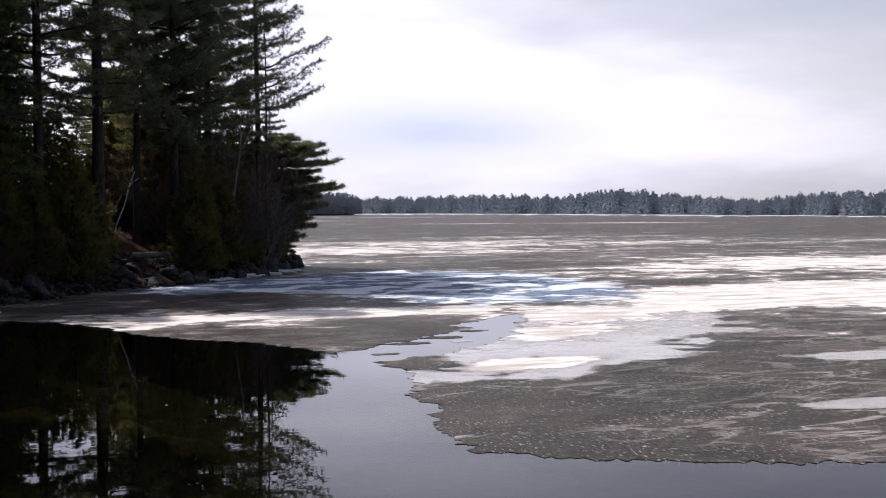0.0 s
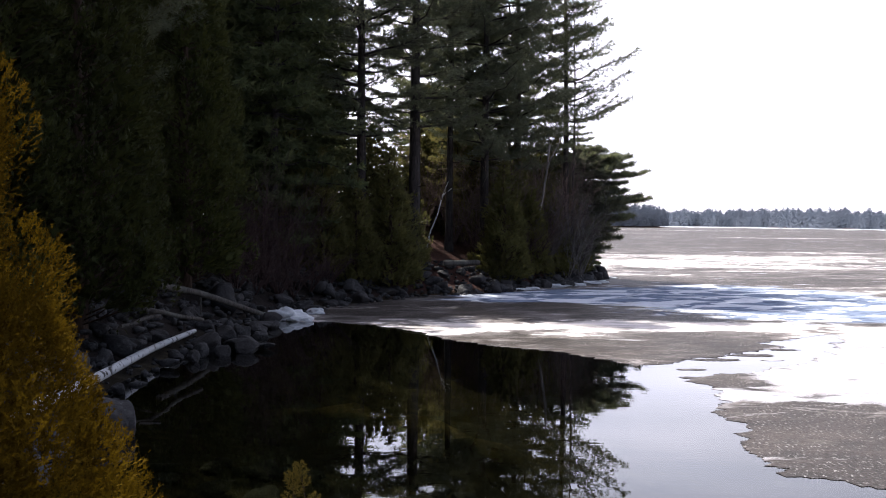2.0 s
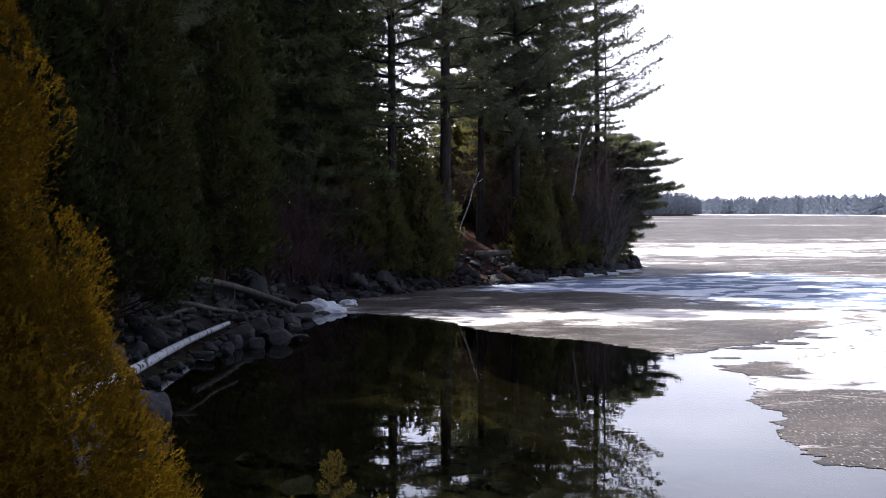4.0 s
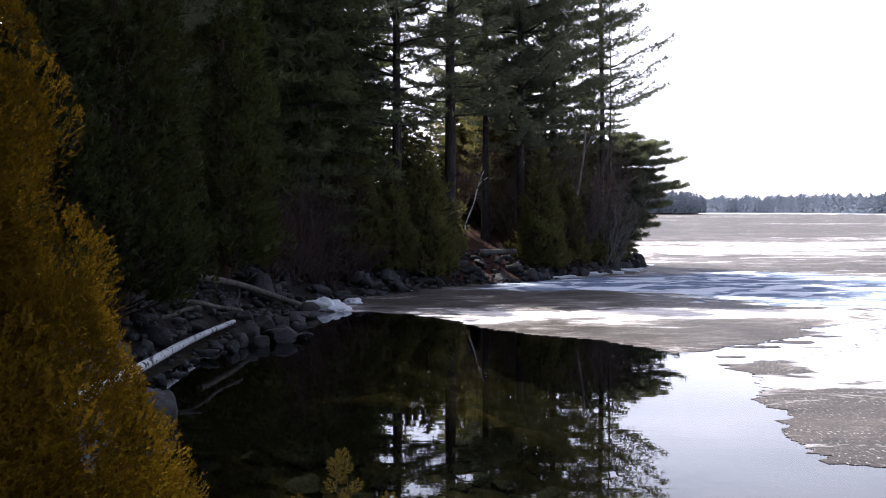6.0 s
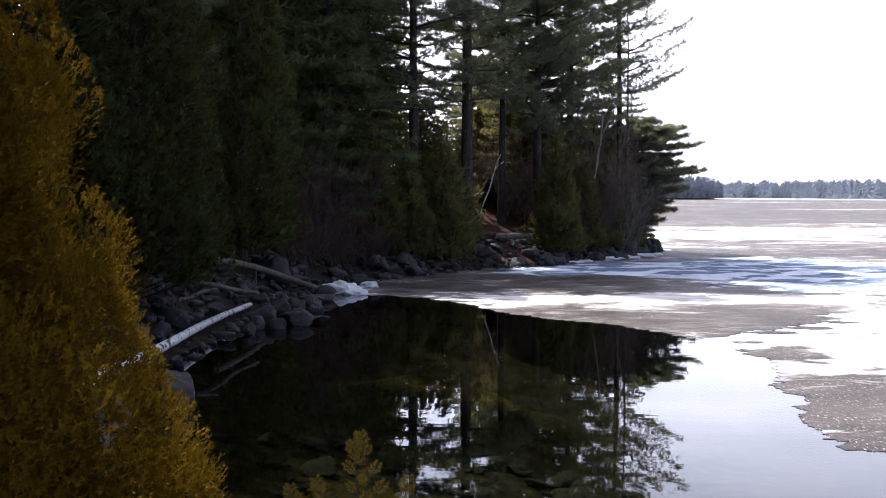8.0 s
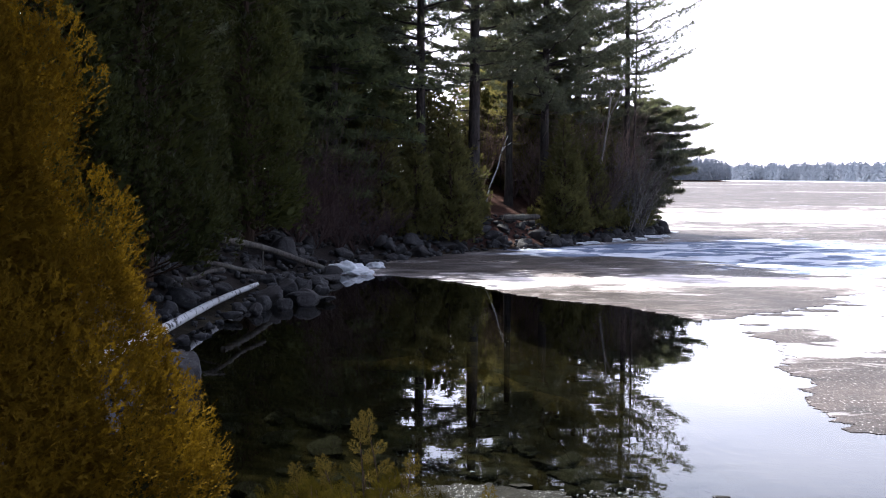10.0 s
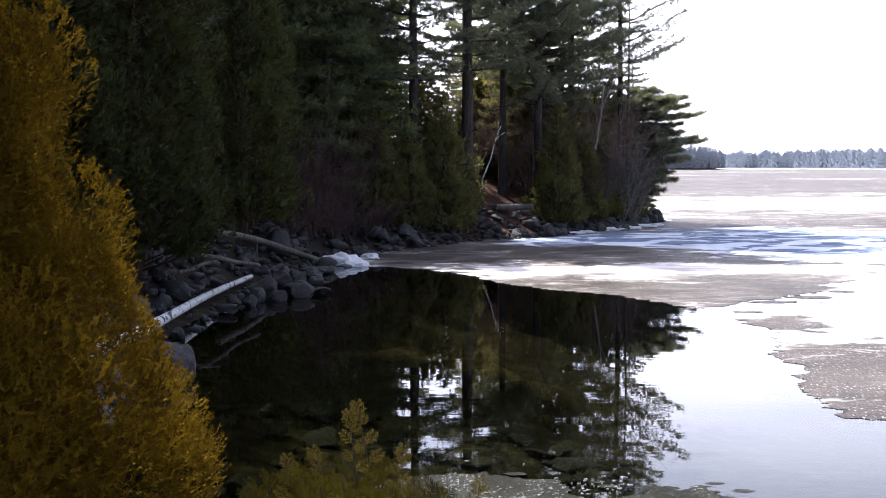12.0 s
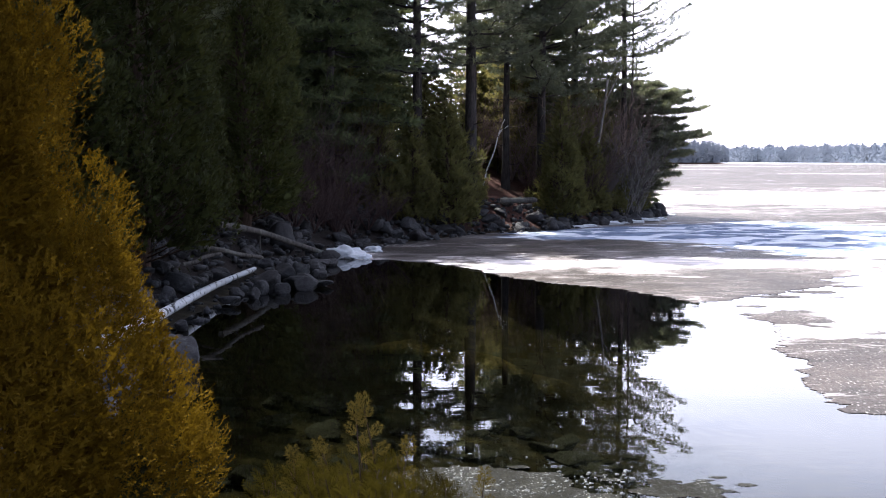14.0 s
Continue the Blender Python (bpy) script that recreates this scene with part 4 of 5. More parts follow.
def build_cedar(name, label, seed, tall, radius, sprays, size, leaf, template, low=0.03, power=0.75, group="cedars along the bank", heart=0, keep=1.0,
                lobes=0, lobe=0.25, toward=None, skirt=0.0, wavy=0.12):
    """An arborvitae: a cone of rounded lobes, each feathered with flat sprays."""
    rng = np.random.default_rng(seed)
    tree = thing(name, label, "tree", group)
    hs = np.linspace(0, tall * 0.96, 9)
    bend = np.stack([0.05 * np.sin(hs), 0.05 * np.cos(hs * 1.3), hs - 0.2], 1)
    part("trunk", mesh_of("trunk", *tube(bend, np.linspace(0.03 * tall ** 0.7, 0.01, 9), 8), TWIG, True), tree)
    waves = rng.uniform(0, 6.28, 8)

    def rim(u, th):
        prof = (1 - u) ** power * (0.55 + 0.45 * smooth(np.minimum(1, u * 7 + 0.35)))
        wave = sum(np.sin((i + 2) * th + a + (5 + 2.3 * i) * u * tall * 0.4) * wavy / (1 + 0.35 * i) for i, a in enumerate(waves))
        return radius * prof * (1 - skirt * (1 - smooth(u / 0.28))) * (1 + wave)

    def around(n):
        u = 1 - np.sqrt(rng.uniform(0.0005, 1, n)) * (1 - low)
        th = rng.uniform(0, 2 * np.pi, n)
        if toward is not None:  # fuller on the open, sunlit side
            th = np.where(rng.uniform(0, 1, n) < 0.5, radians(toward) + rng.uniform(-1.2, 1.2, n), th)
        return u, th, np.stack([np.cos(th), np.sin(th), np.zeros(n)], 1)

    up = np.array([0, 0, 1.0])
    u, th, out = around(lobes)
    wide = lobe * rng.uniform(0.65, 1.35, lobes) * (0.55 + 0.45 * (1 - u))
    mid = out * np.maximum(rim(u, th) - rng.uniform(0.25, 1.5, lobes) * wide, 0.02)[:, None] + up * (u * tall)[:, None]
    pick = rng.integers(0, lobes, sprays)
    n = rng.normal(0, 0.75, (sprays, 3)) + out[pick] * 0.9 + up * 0.35
    n /= np.linalg.norm(n, axis=1)[:, None]
    p = mid[pick] + n * (wide[pick] * (1.04 - np.abs(rng.normal(0, 0.14, sprays))))[:, None] * np.array([1, 1, 1.3])
    ax = n * 0.75 + up * 0.6 + rng.normal(0, 0.33, (sprays, 3))
    sd = np.cross(n, up) + rng.normal(0, 0.6, (sprays, 3))
    v, f = scatter(*template, p - 0.4 * size * ax, ax, sd, size * rng.uniform(0.6, 1.3, sprays))
    limbs = Soup()
    for i in range(0, lobes, max(1, lobes // 160)):
        e = mid[i] * (keep, keep, 1)
        a = np.array([0, 0, max(0.1, e[2] - 0.5 * np.linalg.norm(e[:2]))])
        limbs.add(*tube([a, 0.5 * (a + e) + (0, 0, -0.05), e], [0.02, 0.012, 0.004], 4))
    tagged(part("branchwork", limbs.mesh("branchwork", TWIG), tree), kind="stuff")
    if heart:
        u, th, out = around(heart)
        q = out * (rim(u, th) * rng.uniform(0.58, 0.84, heart))[:, None] + up * (u * tall)[:, None]
        ax = out + up * 0.6 + rng.normal(0, 0.4, (heart, 3))
        v2, f2 = scatter(*template, q - 0.5 * size * ax, ax, rng.normal(0, 1, (heart, 3)), size * rng.uniform(1.9, 2.9, heart))
        v, f = np.concatenate([v, v2]), np.concatenate([f, f2 + len(v)])
    part("crown", mesh_of("crown", v, f, leaf), tree)
    return tree


def place(ob, x, y, turn=0.0, scale=1.0, lean=(0, 0), sink=0.0):
    ob.matrix_basis = pose(x, y, ground_z(x, y) - sink, lean[0], lean[1], turn) @ Matrix.Diagonal((scale, scale, scale, 1))
    return ob


def again(ob, x, y, turn, scale):
    c = copy_thing(ob, pose(x, y, ground_z(x, y), 0, 0, turn))
    c.scale = (scale, scale, scale)
    return c


_rng = np.random.default_rng(2)
FROND = spray_template(4, _rng, True, wide=0.8)
SPRAY_LUSH = spray_template(6, _rng, wide=0.85)
SPRAY_MID = spray_template(2, _rng, wide=3.0, slim=True)
SPRAY_FAR = spray_template(1, _rng, wide=4.0, slim=True)

# tall pines of the point
pine_a = place(build_pine("pine_tree", "tall dark white pine with a straight bare lower trunk", 21, 19.5, 0.19, 0.20, 2.5, dense=2.4, split=True, tuft=0.20), -0.75, 36)
pine_b = place(build_pine("pine_tree", "tall thick-trunked white pine on the wooded bank", 22, 20.5, 0.24, 0.22, 2.4, dense=2.5, split=True, tuft=0.20), 1.0, 38)
pine_c = place(build_pine("pine_tree", "slim white pine standing among others", 23, 18.0, 0.15, 0.30, 2.6, dense=2.2, tuft=0.22), 2.4, 41.9)
pine_d = place(build_pine("pine_tree", "dense dark white pine with layered limbs", 24, 19.5, 0.19, 0.20, 3.3, dense=2.5, tuft=0.22), 3.7, 41.8)
pine_e = place(build_pine("pine_tree", "airy white pine with upswept limbs at the end of the point", 25, 21.0, 0.15, 0.22, 2.75, lean=(-0.5, 0), peak=0.15,
                          dense=1.8, side=0.2, split=True, tuft=0.18, whorl=0.8, blades=14, width=0.05, rise0=0.22), 7.4, 45.4)
pine_f = place(build_pine("pine_tree", "thin young pine beside a taller one", 26, 14.0, 0.07, 0.42, 1.3, dense=1.0, split=True, tuft=0.16), 7.6, 45.3)
pine_g = place(build_pine("pine_tree", "small bushy pine with flat shelving limbs leaning out over the ice", 27, 5.7, 0.13, 0.03, 2.2, lean=(0.25, 0), dense=2.3,
                          split=True, tuft=0.23, blades=15, width=0.06, rise0=0.04, droop=0.05,
                          layers=((0.5, 0.6), (0.95, 0.8), (1.35, 1.3), (1.75, 1.75), (2.1, 1.6), (2.6, 2.2), (2.95, 1.8), (3.35, 2.9), (3.7, 1.9),
                                  (4.05, 1.8), (4.45, 2.6), (4.8, 2.0), (5.15, 1.9), (5.45, 0.9))), 8.1, 47.0)
again(pine_d, 5.2, 44.2, 130, 0.95)

young = place(build_pine("pine_tree", "airy young pine under tall pines, yellow sunlight tinted into its needles", 28, 6.0, 0.05, 0.25, 1.5, dense=1.2, leaf=SUNLIT, tuft=0.2, whorl=0.5), 2.7, 45.3)
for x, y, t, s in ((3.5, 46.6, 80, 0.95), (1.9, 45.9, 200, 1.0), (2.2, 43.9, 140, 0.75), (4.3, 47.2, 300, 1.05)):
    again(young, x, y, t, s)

# hemlocks and woods behind
hem_a = place(build_pine("hemlock_tree", "dense dark hemlock with drooping limbs", 31, 13.5, 0.17, 0.04, 2.4, dense=1.25, leaf=HEMLOCK, droop=0.16, tuft=0.28, whorl=0.5, blades=6, width=0.13), -3.3, 33.5)
hem_b = place(build_pine("hemlock_tree", "broad dark hemlock rising above the bank", 32, 15.0, 0.19, 0.05, 2.8, dense=1.2, leaf=HEMLOCK, droop=0.12, tuft=0.30, whorl=0.5, blades=6, width=0.13), -5.4, 31.0)
again(hem_a, -3.1, 37.5, 80, 0.8)
again(hem_a, -3.2, 41.5, 200, 0.8)
again(hem_b, -3.9, 42.5, 10, 1.0)
again(hem_b, -2.9, 46.5, 130, 0.9)
again(hem_a, -4.2, 34.6, 300, 0.9)
for x, y, t, s in ((-7.2, 27.5, 40, 1.0), (-8.6, 22.5, 210, 1.0), (-7.5, 35.5, 120, 1.1), 
                   (-5.5, 40.5, 250, 1.0), (-4.6, 46, 200, 0.9),
                   (-6.3, 33.4, 330, 1.0), (-4.6, 36.8, 170, 1.0), (-8.5, 31, 350, 1.1), (-6.2, 44.5, 90, 1.0)):
    again(hem_b if int(t) % 20 else hem_a, x, y, t, s)
for x, y, t, s in ((2.9, 46.2, 40, 0.72), (5.4, 48.8, 100, 0.75), (1.8, 49.5, 200, 0.45), (-1.6, 48.5, 300, 0.42), (0.4, 51.5, 20, 0.40), (4.0, 44.6, 340, 0.6),
                   (6.6, 46.2, 140, 0.42), (7.9, 49.0, 260, 0.38), (7.0, 47.6, 60, 0.40), (8.1, 47.6, 20, 0.50), (8.7, 48.6, 180, 0.42), (1.2, 52.5, 80, 0.5), (2.4, 47.6, 120, 0.5)):
    again(hem_a, x, y, t, s)
for x, y, t, s in ((-6.5, 24.0, 10, 1.0), (-9.5, 18.0, 220, 1.0)):
    again(pine_d, x, y, t, s * 0.9)

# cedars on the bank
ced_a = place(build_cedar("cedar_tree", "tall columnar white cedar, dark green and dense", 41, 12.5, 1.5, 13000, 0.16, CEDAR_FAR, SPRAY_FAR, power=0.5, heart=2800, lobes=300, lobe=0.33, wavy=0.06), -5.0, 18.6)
ced_b = place(build_cedar("cedar_tree", "narrow dark white cedar at the water's edge", 42, 12.0, 1.5, 12000, 0.17, CEDAR_GREEN, SPRAY_FAR, power=0.5, heart=2800, lobes=280, lobe=0.34, wavy=0.07), -4.6, 26.2)
# first copy: added among the bank cedars to shade the waterline boulder
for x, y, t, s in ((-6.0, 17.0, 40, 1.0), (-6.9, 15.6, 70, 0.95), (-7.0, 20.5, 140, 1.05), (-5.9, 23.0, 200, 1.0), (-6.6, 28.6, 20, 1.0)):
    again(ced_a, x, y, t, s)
ced_c = place(build_cedar("cedar_tree", "young olive-green white cedar under the pines", 43, 4.6, 1.25, 3800, 0.19, CEDAR_YOUNG, SPRAY_FAR, power=0.75, heart=800, lobes=150, lobe=0.26), 0.15, 36.0)
for x, y, t, s in ((4.3, 40.6, 70, 0.95), (-0.9, 34.9, 140, 0.75), (5.6, 42.6, 220, 0.75), (-1.9, 34.4, 300, 0.85), (0.75, 38.2, 20, 0.75), (2.9, 44.5, 50, 0.9),
                   (4.9, 43.6, 90, 1.0), (6.6, 44.4, 190, 0.8), (-3.0, 35.4, 160, 1.0), (-0.6, 38.6, 250, 0.9), (-0.4, 46, 30, 0.9), (1.4, 45, 300, 0.9), (7.6, 46.2, 110, 0.8)):
    again(ced_c, x, y, t, s)
for x, y, t, s in ((7.8, 47.6, 10, 0.85), (6.3, 45.6, 280, 1.1), (3.4, 44.2, 200, 1.0), (7.2, 47.4, 330, 1.2), (3.3, 48.5, 120, 0.95), (4.7, 49.2, 40, 1.0), (5.9, 49, 260, 0.95), (6.9, 49.8, 180, 1.0), (1.9, 47.2, 70, 0.9), (2.5, 50, 310, 0.95)):
    again(ced_c, x, y, t, s)
for x, y, t, s in ((-6.2, 49.5, 20, 1.3), (-8.2, 48, 80, 1.4), (-10, 46.5, 150, 1.4), (-4.3, 51, 200, 1.3), (-12, 44.5, 260, 1.4), (-2.4, 52, 320, 1.3), (-14, 42, 40, 1.4), (-16, 39, 100, 1.4), (-9, 40, 10, 1.3), (-11.5, 36, 60, 1.3), (-13, 32, 210, 1.3)):
    again(ced_c, x, y, t, s)

# bronze cedar beside the camera
place(build_cedar("cedar_tree", "bronze-tinged white cedar close by, dense and feathery", 44, 5.7, 1.93, 95000, 0.041, CEDAR_NEAR, SPRAY_MID,
                  power=0.92, group="cedars by the lookout", heart=28000, keep=0.55, lobes=300, lobe=0.28, toward=-45, skirt=0.05, wavy=0.06), -2.82, 4.6, 0)


# ---- low cedar bush in the foreground ----
def make_bush():
    rng = np.random.default_rng(8)
    bush = thing("cedar_bush", "low olive cedar shoots with flat fans before the water", "bush")
    stems = Soup()
    kinds = [[[], [], [], []] for _ in range(3)]
    z0 = ground_z(-0.2, 3.3)

    def frond(k, o, d, s, flat):
        """One fan of scale leaves at o, along d, its face turned by flat."""
        side = np.array([d[2], 0.25 * flat, -d[0]]) + rng.normal(0, 0.12 + 0.4 * abs(flat), 3)
        for store, value in zip(kinds[k], (np.array(o), np.array(d), side, s)):
            store.append(value)

    def top(x):
        return float(np.interp(x, [-0.66, -0.59, -0.47, -0.355, -0.25, -0.14, -0.04, 0.05, 0.14, 0.24], [1.30, 1.36, 1.45, 1.50, 1.50, 1.48, 1.43, 1.38, 1.37, 1.31]))

    shoots = [(-0.235, 3.40, 1.64, True), (-0.26, 3.41, 1.61, True), (-0.36, 3.34, 1.515, True), (-0.45, 3.38, 1.48, True), (-0.10, 3.36, 1.515, True), (0.13, 3.30, 1.435, True)]
    for _ in range(230):
        x = rng.uniform(-0.68, 0.26)
        shoots.append((x, rng.uniform(2.95, 3.55), top(x) - rng.exponential(0.07) - (0.05 if x > 0.02 else 0.0), False))
    for x, y, z, lead in shoots:
        t = np.array([x, y, z])
        b = np.array([x * 0.7 - 0.06 + rng.normal(0, 0.05), 3.3 + rng.normal(0, 0.06), z0 - 0.05])
        q = np.linspace(0, 1, 8)[:, None]
        curve = b + (t - b) * q + np.array([rng.normal(0, 0.02), 0, 0.05]) * np.sin(q * np.pi)
        stems.add(*tube(curve, np.linspace(0.005, 0.0016, 8), 5))
        d = (curve[-1] - curve[-3]) / np.linalg.norm(curve[-1] - curve[-3])
        for i, g in enumerate(np.arange(0.99, 0.80 if lead else 0.3, -0.035)):
            o = np.array([np.interp(g, q[:, 0], curve[:, k]) for k in range(3)])
            sgn = 1 if i % 2 else -1
            spread = min(1.0, 0.25 + 5 * (1 - g)) if lead else rng.uniform(0.4, 1.1)
            w = np.array([sgn * spread, rng.normal(0, 0.25), rng.uniform(0.05, 0.35)])
            s = rng.uniform(0.06, 0.085) * (0.75 + 0.6 * (1 - g)) if lead else rng.uniform(0.036, 0.068)
            frond(2 if lead else (0 if g > 0.86 else 1), o, d * 0.75 + w, s, 0.1 if lead else rng.normal(0, 0.8))
        frond(2 if lead else 0, t - d * 0.03, d, 0.085 if lead else 0.06, 0.1)
    tagged(part("stem_mass", stems.mesh("stem_mass", TWIG), bush), kind="stuff")
    for k, (temp, mat) in enumerate(((SPRAY_LUSH, CEDAR_BUSH), (SPRAY_LUSH, CEDAR_BUSH), (FROND, CEDAR_TIP))):
        v, f = scatter(*temp, *(np.array(x) for x in kinds[k]))
        part("spray_mass", mesh_of("spray_mass", v, f, mat), bush)["kind"] = "stuff"


make_bush()


# ---- fallen logs, saplings, shrubs, snow ----
def make_log(name, label, a, b, r0, r1, mat, sag=0.0, stubs=()):
    rng = np.random.default_rng(int(abs(a[0]) * 100))
    a, b = np.array(a, float), np.array(b, float)
    log = thing(name, label, "log", "fallen logs on the shore")
    q = np.linspace(0, 1, 24)[:, None]
    c = a + (b - a) * q + np.array([0, 0, -sag]) * np.sin(q * np.pi) + np.array([0.05, 0, 0]) * np.sin(q * 7)
    r = np.linspace(r0, r1, 24) * (1 + rng.normal(0, 0.03, 24))
    r[0], r[-1] = r[0] * 0.9, r[-1] * 0.8
    v, f = tube(c, r, 12)
    cap = np.array([[12 * e + i, 12 * e + (i + 1) % 12, 12 * e + (i + 2) % 12, 12 * e + (i + 3) % 12] for e in (0, 23) for i in (0, 3, 6, 9)])
    mid = np.array([[12 * e, 12 * e + 3, 12 * e + 6, 12 * e + 9] for e in (0, 23)])
    part("trunk", mesh_of("trunk", v, np.concatenate([f, cap, mid]), mat, True), log)
    for at, d, length in stubs:
        o = a + (b - a) * at
        part("branch_stub", mesh_of("branch_stub", *tube([o, o + np.array(d) * length * 0.5, o + np.array(d) * length], [0.03, 0.02, 0.008], 6), mat, True), log)


make_log("birch_log", "pale fallen birch trunk lying across shore boulders", (-3.97, 12.2, 0.275), (-3.76, 22.4, 0.20), 0.082, 0.048, BIRCH)
make_log("driftwood_log", "long weathered log sloping from the bank to the ice", (-4.38, 22.2, 1.10), (-2.85, 26.8, 0.14), 0.07, 0.065, GREY_WOOD, sag=-0.08,
         stubs=((0.1, (0.35, 0.1, 0.6), 0.45), (0.35, (0.05, -0.2, -0.8), 0.45)))
make_log("driftwood_log", "thin bleached log resting on boulders", (-3.95, 18.6, 0.93), (-3.25, 20.2, 0.62), 0.04, 0.035, GREY_WOOD,
         stubs=((0.25, (-0.6, -0.5, -0.25), 0.5),))
make_log("driftwood_log", "short bleached stick among the boulders", (-4.05, 17.6, 0.74), (-3.6, 18.2, 0.86), 0.03, 0.028, GREY_WOOD)
make_log("driftwood_log", "pale log lying flat on the far bank", (2.0, 38.3, 0.98), (3.25, 38.6, 1.0), 0.10, 0.09, GREY_WOOD)


def make_sapling(label, paths, mat, r=0.05):
    tree = thing("birch_sapling", label, "tree", "bare saplings")
    for i, pts in enumerate(paths):
        pts = np.array(pts, float)
        t = np.linspace(0, 1, len(pts))
        q = np.linspace(0, 1, 16)
        c = np.stack([np.interp(q, t, pts[:, k]) for k in range(3)], 1)
        c[1:-1] += np.random.default_rng(i).normal(0, 0.008, (14, 3))
        part("trunk" if i == 0 else "branch", mesh_of("trunk", *tube(c, np.linspace(r if i == 0 else r * 0.6, 0.012, 16), 7), mat, True), tree)


make_sapling("bare crooked birch forking at the top", [
    [(5.95, 43.4, 2.2), (6.10, 43.5, 3.34), (6.30, 43.5, 4.39), (6.34, 43.5, 5.31), (6.60, 43.5, 5.79), (6.89, 43.5, 6.45), (6.95, 43.5, 6.9)],
    [(6.34, 43.5, 4.98), (6.33, 43.4, 5.79), (6.45, 43.4, 6.65)],
    [(6.32, 43.5, 4.6), (6.45, 43.4, 4.94), (6.84, 43.4, 5.70), (6.97, 43.4, 6.0)]], SAPLING, 0.055)
make_sapling("thin bare birch leaning on the bank", [
    [(1.52, 40.9, 1.4), (1.62, 41.0, 1.85), (1.88, 41.0, 2.55), (2.14, 41.0, 3.45), (2.30, 41.0, 3.85)],
    [(2.1, 41.0, 3.3), (2.2, 40.9, 3.45), (2.42, 40.9, 3.6)]], BIRCH, 0.034)


def make_shrub(x, y, tall, spread, seed, stems=26, mat=SHRUB):
    rng = np.random.default_rng(seed)
    shrub = thing("bare_shrub", "leafless grey-twigged shrub on the bank" if mat in (SHRUB_GREY, SAPLING) else "leafless reddish-brown shrub on the bank", "shrub", "bare shrubs on the bank")
    sp = Soup()
    for _ in range(stems):
        a, l = rng.uniform(0, 6.28), tall * rng.uniform(0.5, 1.1)
        d = np.array([math.cos(a) * spread, math.sin(a) * spread, 1.0]) * l
        q = np.linspace(0, 1, 6)[:, None]
        c = d * q ** np.array([1.0, 1.0, 0.85]) + rng.normal(0, 0.03 * l, (6, 3)) * q
        sp.add(*tube(c, np.linspace(0.013, 0.004, 6), 4))
        for _ in range(9):
            k = rng.integers(2, 6)
            e = c[k] + (d / np.linalg.norm(d) + rng.normal(0, 0.6, 3)) * l * rng.uniform(0.12, 0.35)
            sp.add(*tube([c[k], 0.5 * (c[k] + e) + rng.normal(0, 0.02, 3), e], [0.006, 0.005, 0.003], 3))
    tagged(part("twig_mass", sp.mesh("twig_mass", mat), shrub), kind="stuff")
    place(shrub, x, y)


for i, (x, y, t, s) in enumerate(((-3.9, 29.3, 2.2, 0.5), (-3.2, 30.3, 2.4, 0.5), (-2.9, 31.6, 2.0, 0.5), (-4.4, 30.6, 2.6, 0.5), (-2.6, 33.0, 2.0, 0.5),
                                  (6.2, 43.4, 2.2, 0.5), (7.0, 44.6, 2.6, 0.45), (7.6, 44.9, 2.4, 0.5), (7.9, 46.0, 2.0, 0.45), (8.2, 47.4, 1.5, 0.4),
                                  (3.3, 41.6, 1.2, 0.6), (3.9, 41.1, 1.5, 0.6), (4.9, 41.8, 1.8, 0.6), (5.5, 42.3, 2.0, 0.55), (-5.3, 21.2, 1.3, 0.6), (-1.2, 35.4, 1.6, 0.5),
                                  (-4.6, 27.9, 1.5, 0.8), (-3.7, 28.4, 1.2, 0.8), (-3.3, 29.2, 1.3, 0.8), (-2.8, 30.2, 1.1, 0.8), (-2.5, 31.2, 1.2, 0.8), (-2.1, 32.3, 1.0, 0.8), (-3.6, 31.0, 1.6, 0.7), (-1.6, 33.6, 1.0, 0.8))):
    make_shrub(x, y, t, s, 60 + i, 44 if x > 5 else 26, SHRUB_GREY if x > 5.8 else SHRUB)
for i, (x, y, t, s) in enumerate(((7.2, 43.9, 3.2, 0.55), (7.9, 44.8, 2.8, 0.6), (7.5, 44.3, 3.2, 0.4), (8.0, 45.4, 2.6, 0.4))):
    make_shrub(x, y, t, s, 90 + i, 11, SAPLING)


for i, (x, y, t, s) in enumerate(((5.1, 44.0, 3.4, 0.45), (5.8, 44.6, 3.6, 0.45), (6.5, 45.2, 3.4, 0.45), (7.1, 45.7, 3.2, 0.45), (4.5, 43.3, 3.0, 0.5), (3.5, 42.9, 2.8, 0.5),
                                  (2.7, 43.0, 2.6, 0.5), (1.5, 43.2, 2.8, 0.5), (7.7, 46.4, 3.0, 0.4), (6.3, 44.2, 3.0, 0.45))):
    make_shrub(x, y, t, s, 120 + i, 40, THICKET)


def make_snow(x, y, sx, sy, sz, seed, z=0.0):
    bm = bmesh.new()
    bmesh.ops.create_icosphere(bm, subdivisions=4, radius=1.0)
    for v in bm.verts:
        w = v.co.copy()
        v.co *= 1 + 0.55 * noise.noise(w * 1.7 + Vector((seed * 7.1, 0, 0))) + 0.22 * noise.noise(w * 5 + Vector((0, seed, 0)))
        v.co = Vector((v.co.x * sx, v.co.y * sy, max(v.co.z, -0.2) * sz))
    me = bpy.data.meshes.new("snowbank")
    bm.to_mesh(me)
    bm.free()
    for p in me.polygons:
        p.use_smooth = True
    me.materials.append(SNOW)
    ob = tagged(new("snowbank", me), "heap of old melting snow at the waterline", "snow", "snow heaps at the waterline")
    ob.matrix_world = pose(x, y, z)


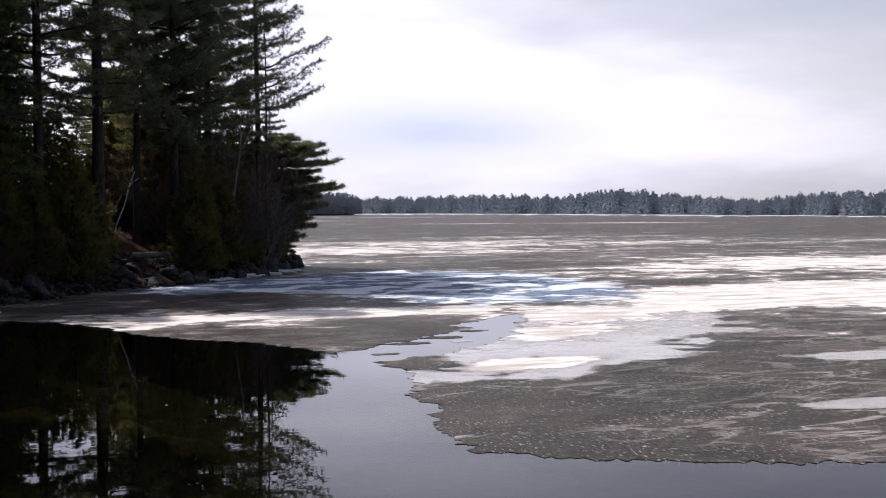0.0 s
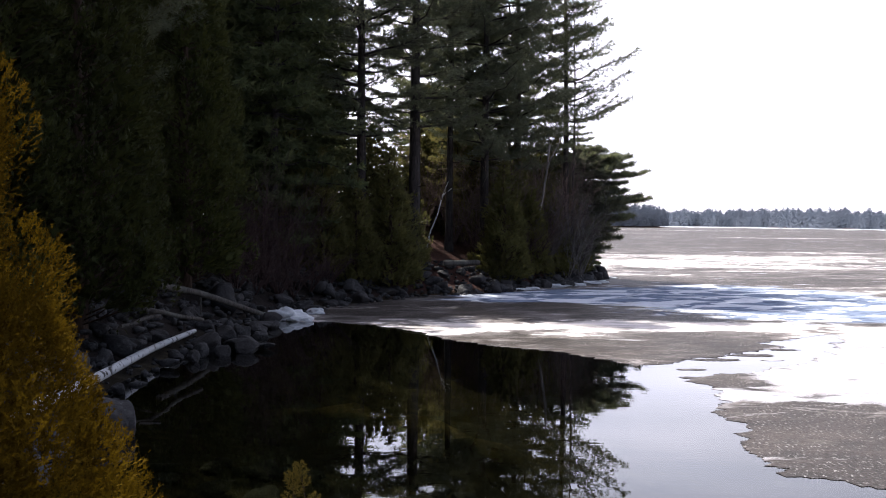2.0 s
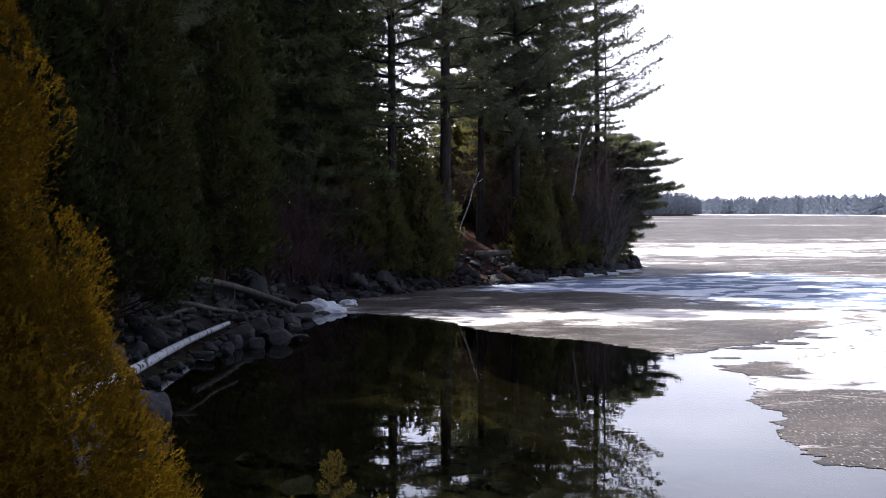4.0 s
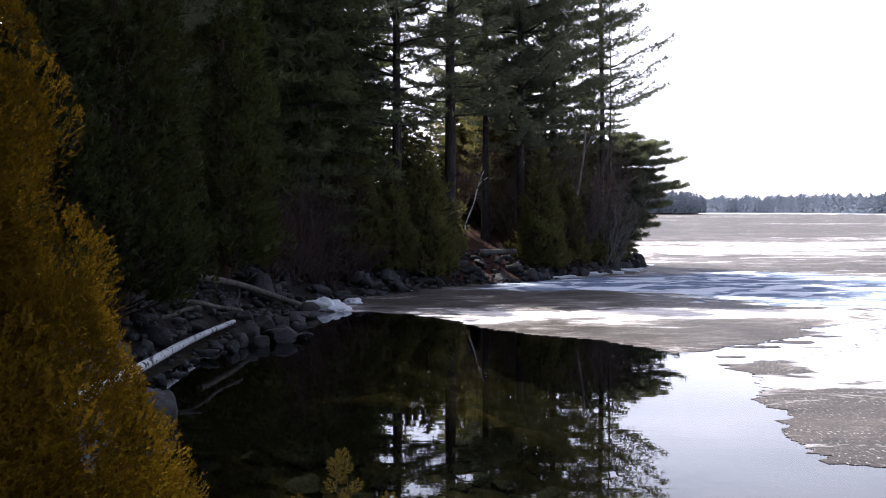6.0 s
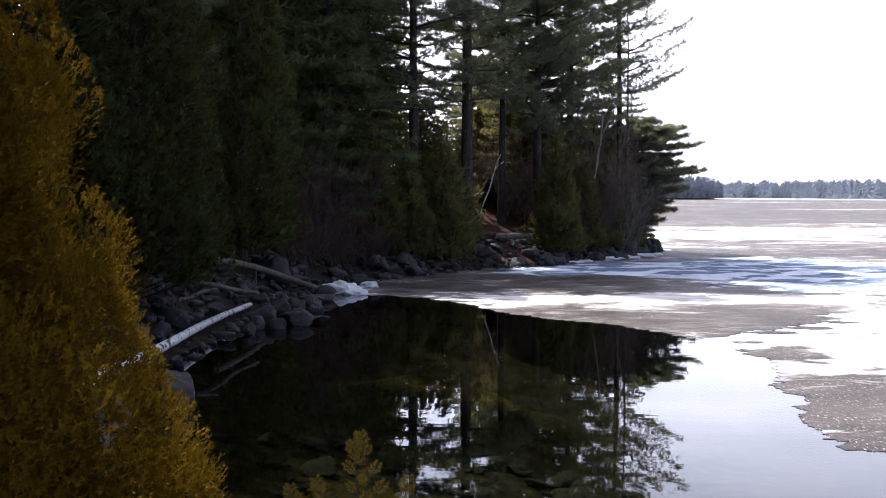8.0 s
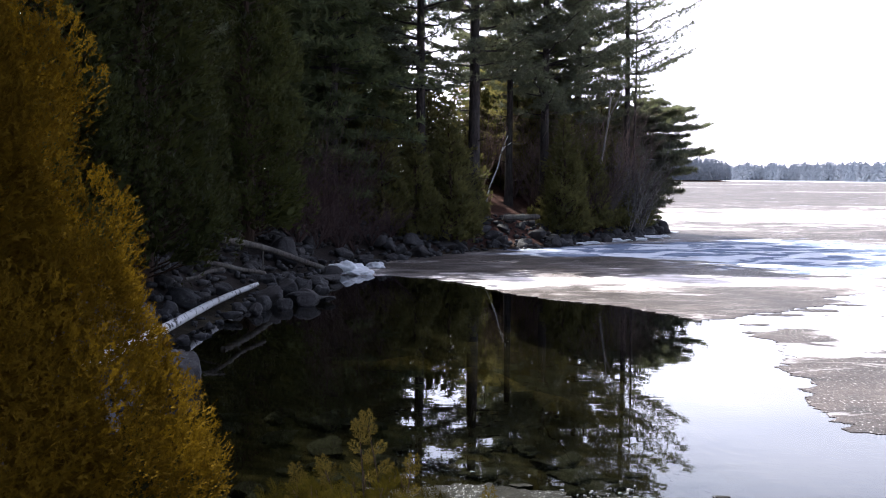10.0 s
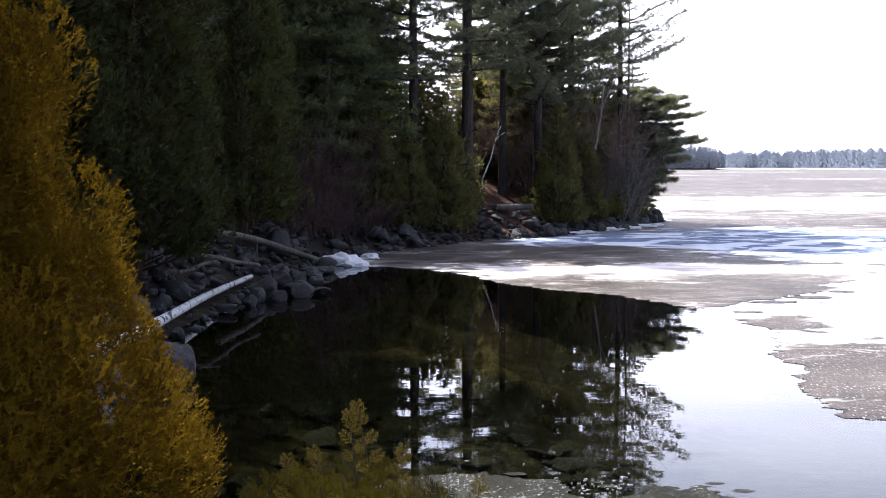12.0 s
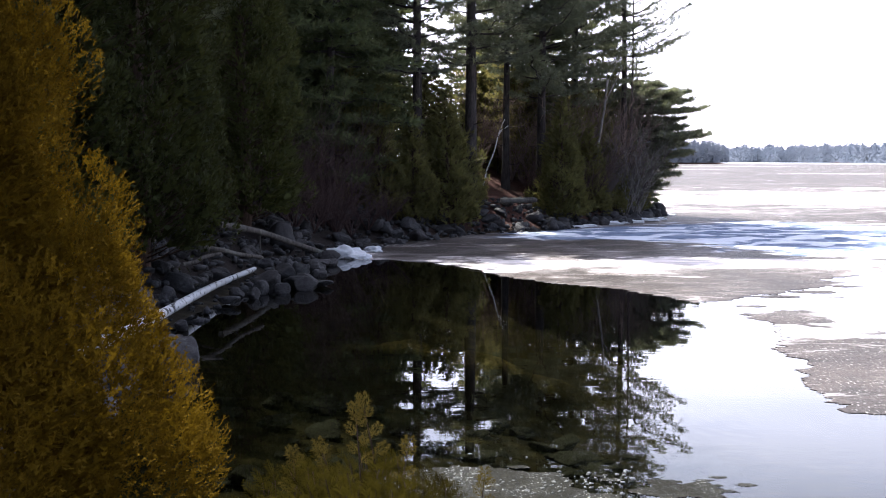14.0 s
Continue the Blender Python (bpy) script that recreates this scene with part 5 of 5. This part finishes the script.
SNOW_HEAPS = [(-2.35, 27.3, 0.45, 0.32, 0.24), (-1.75, 28.9, 0.22, 0.2, 0.14), (-2.0, 26.9, 0.3, 0.2, 0.1), (4.8, 39.4, 0.28, 0.16, 0.10), (5.3, 40.0, 0.20, 0.14, 0.12),
              (6.2, 41.2, 0.34, 0.2, 0.2), (6.7, 41.9, 0.22, 0.14, 0.1), (7.2, 42.4, 0.36, 0.22, 0.16), (8.0, 43.7, 0.4, 0.24, 0.15), (8.7, 44.9, 0.25, 0.2, 0.12),
              (-0.6, 33.6, 0.3, 0.18, 0.14), (9.5, 48.4, 0.4, 0.3, 0.12)]
for i, (x, y, sx, sy, sz) in enumerate(SNOW_HEAPS):
    make_snow(x, y, sx * (1.0 if i < 3 else 1.3), sy, sz * (1.0 if i < 3 else 0.6), i + 1, 0.02)


# ---- crushed ice washed up at the near shore ----
def make_rim_ice():
    rng = np.random.default_rng(9)
    sp = Soup()
    cube_f = np.array([(0, 1, 2, 3), (0, 4, 5, 1), (1, 5, 6, 2), (2, 6, 7, 3), (3, 7, 4, 0)])
    for _ in range(160):
        u = rng.uniform()
        x = -0.4 + 1.9 * u
        y = 8.2 + rng.normal(0, 0.22) + 0.1 * math.sin(5 * x)
        s, t = rng.uniform(0.004, 0.016), rng.uniform(0, 6)
        c = []
        for zz in (0.004, -0.012):
            for k in range(4):
                a = t + k * 1.57 + rng.uniform(-0.4, 0.4)
                c.append((x + s * math.cos(a) * 1.4, y + s * math.sin(a), zz + rng.uniform(-0.006, 0.01)))
        sp.add(np.array(c), cube_f)
    tagged(new("crushed_ice", sp.mesh("crushed_ice", CHIPS)), "loose crushed ice floating along the near shore", "ice", kind="stuff")


make_rim_ice()


def make_rim_floes():
    """Thin plates of rotten ice stranded in the shallows."""
    rng = np.random.default_rng(15)
    for outline in ([(-0.55, 8.15), (-0.3, 7.8), (0.3, 7.6), (0.9, 7.6), (1.25, 7.85), (1.0, 8.1), (0.85, 8.4), (0.45, 8.55), (0.1, 8.65), (-0.25, 8.5), (-0.55, 8.15)],
                    [(1.35, 7.95), (1.6, 7.75), (2.05, 7.8), (2.2, 7.98), (1.95, 8.2), (1.65, 8.28), (1.35, 7.95)]):
        pts = ragged(outline, 0.03, 0.10, rng)
        tagged(new("ice_plate", slab("ice_plate", pts, 0.003, -0.03, SLUSH)), "sheet of crushed rotten ice in the shallows", "ice plate", "plates of ice in the shallows")
    for _ in range(14):
        x = rng.uniform(-0.7, 2.4)
        y, r, sx = 8.45 - 0.12 * x + rng.normal(0, 0.12), rng.uniform(0.02, 0.05), rng.uniform(1.5, 2.6)
        pts = [(x + sx * r * math.cos(a) * rng.uniform(0.6, 1.25), y + r * math.sin(a) * rng.uniform(0.6, 1.35)) for a in np.linspace(0, 2 * math.pi, 15)[:-1]]
        tagged(new("ice_plate", slab("ice_plate", pts, 0.002, -0.03, SLUSH)), "thin plate of rotten ice in the shallows", "ice plate", "plates of ice in the shallows")


make_rim_floes()
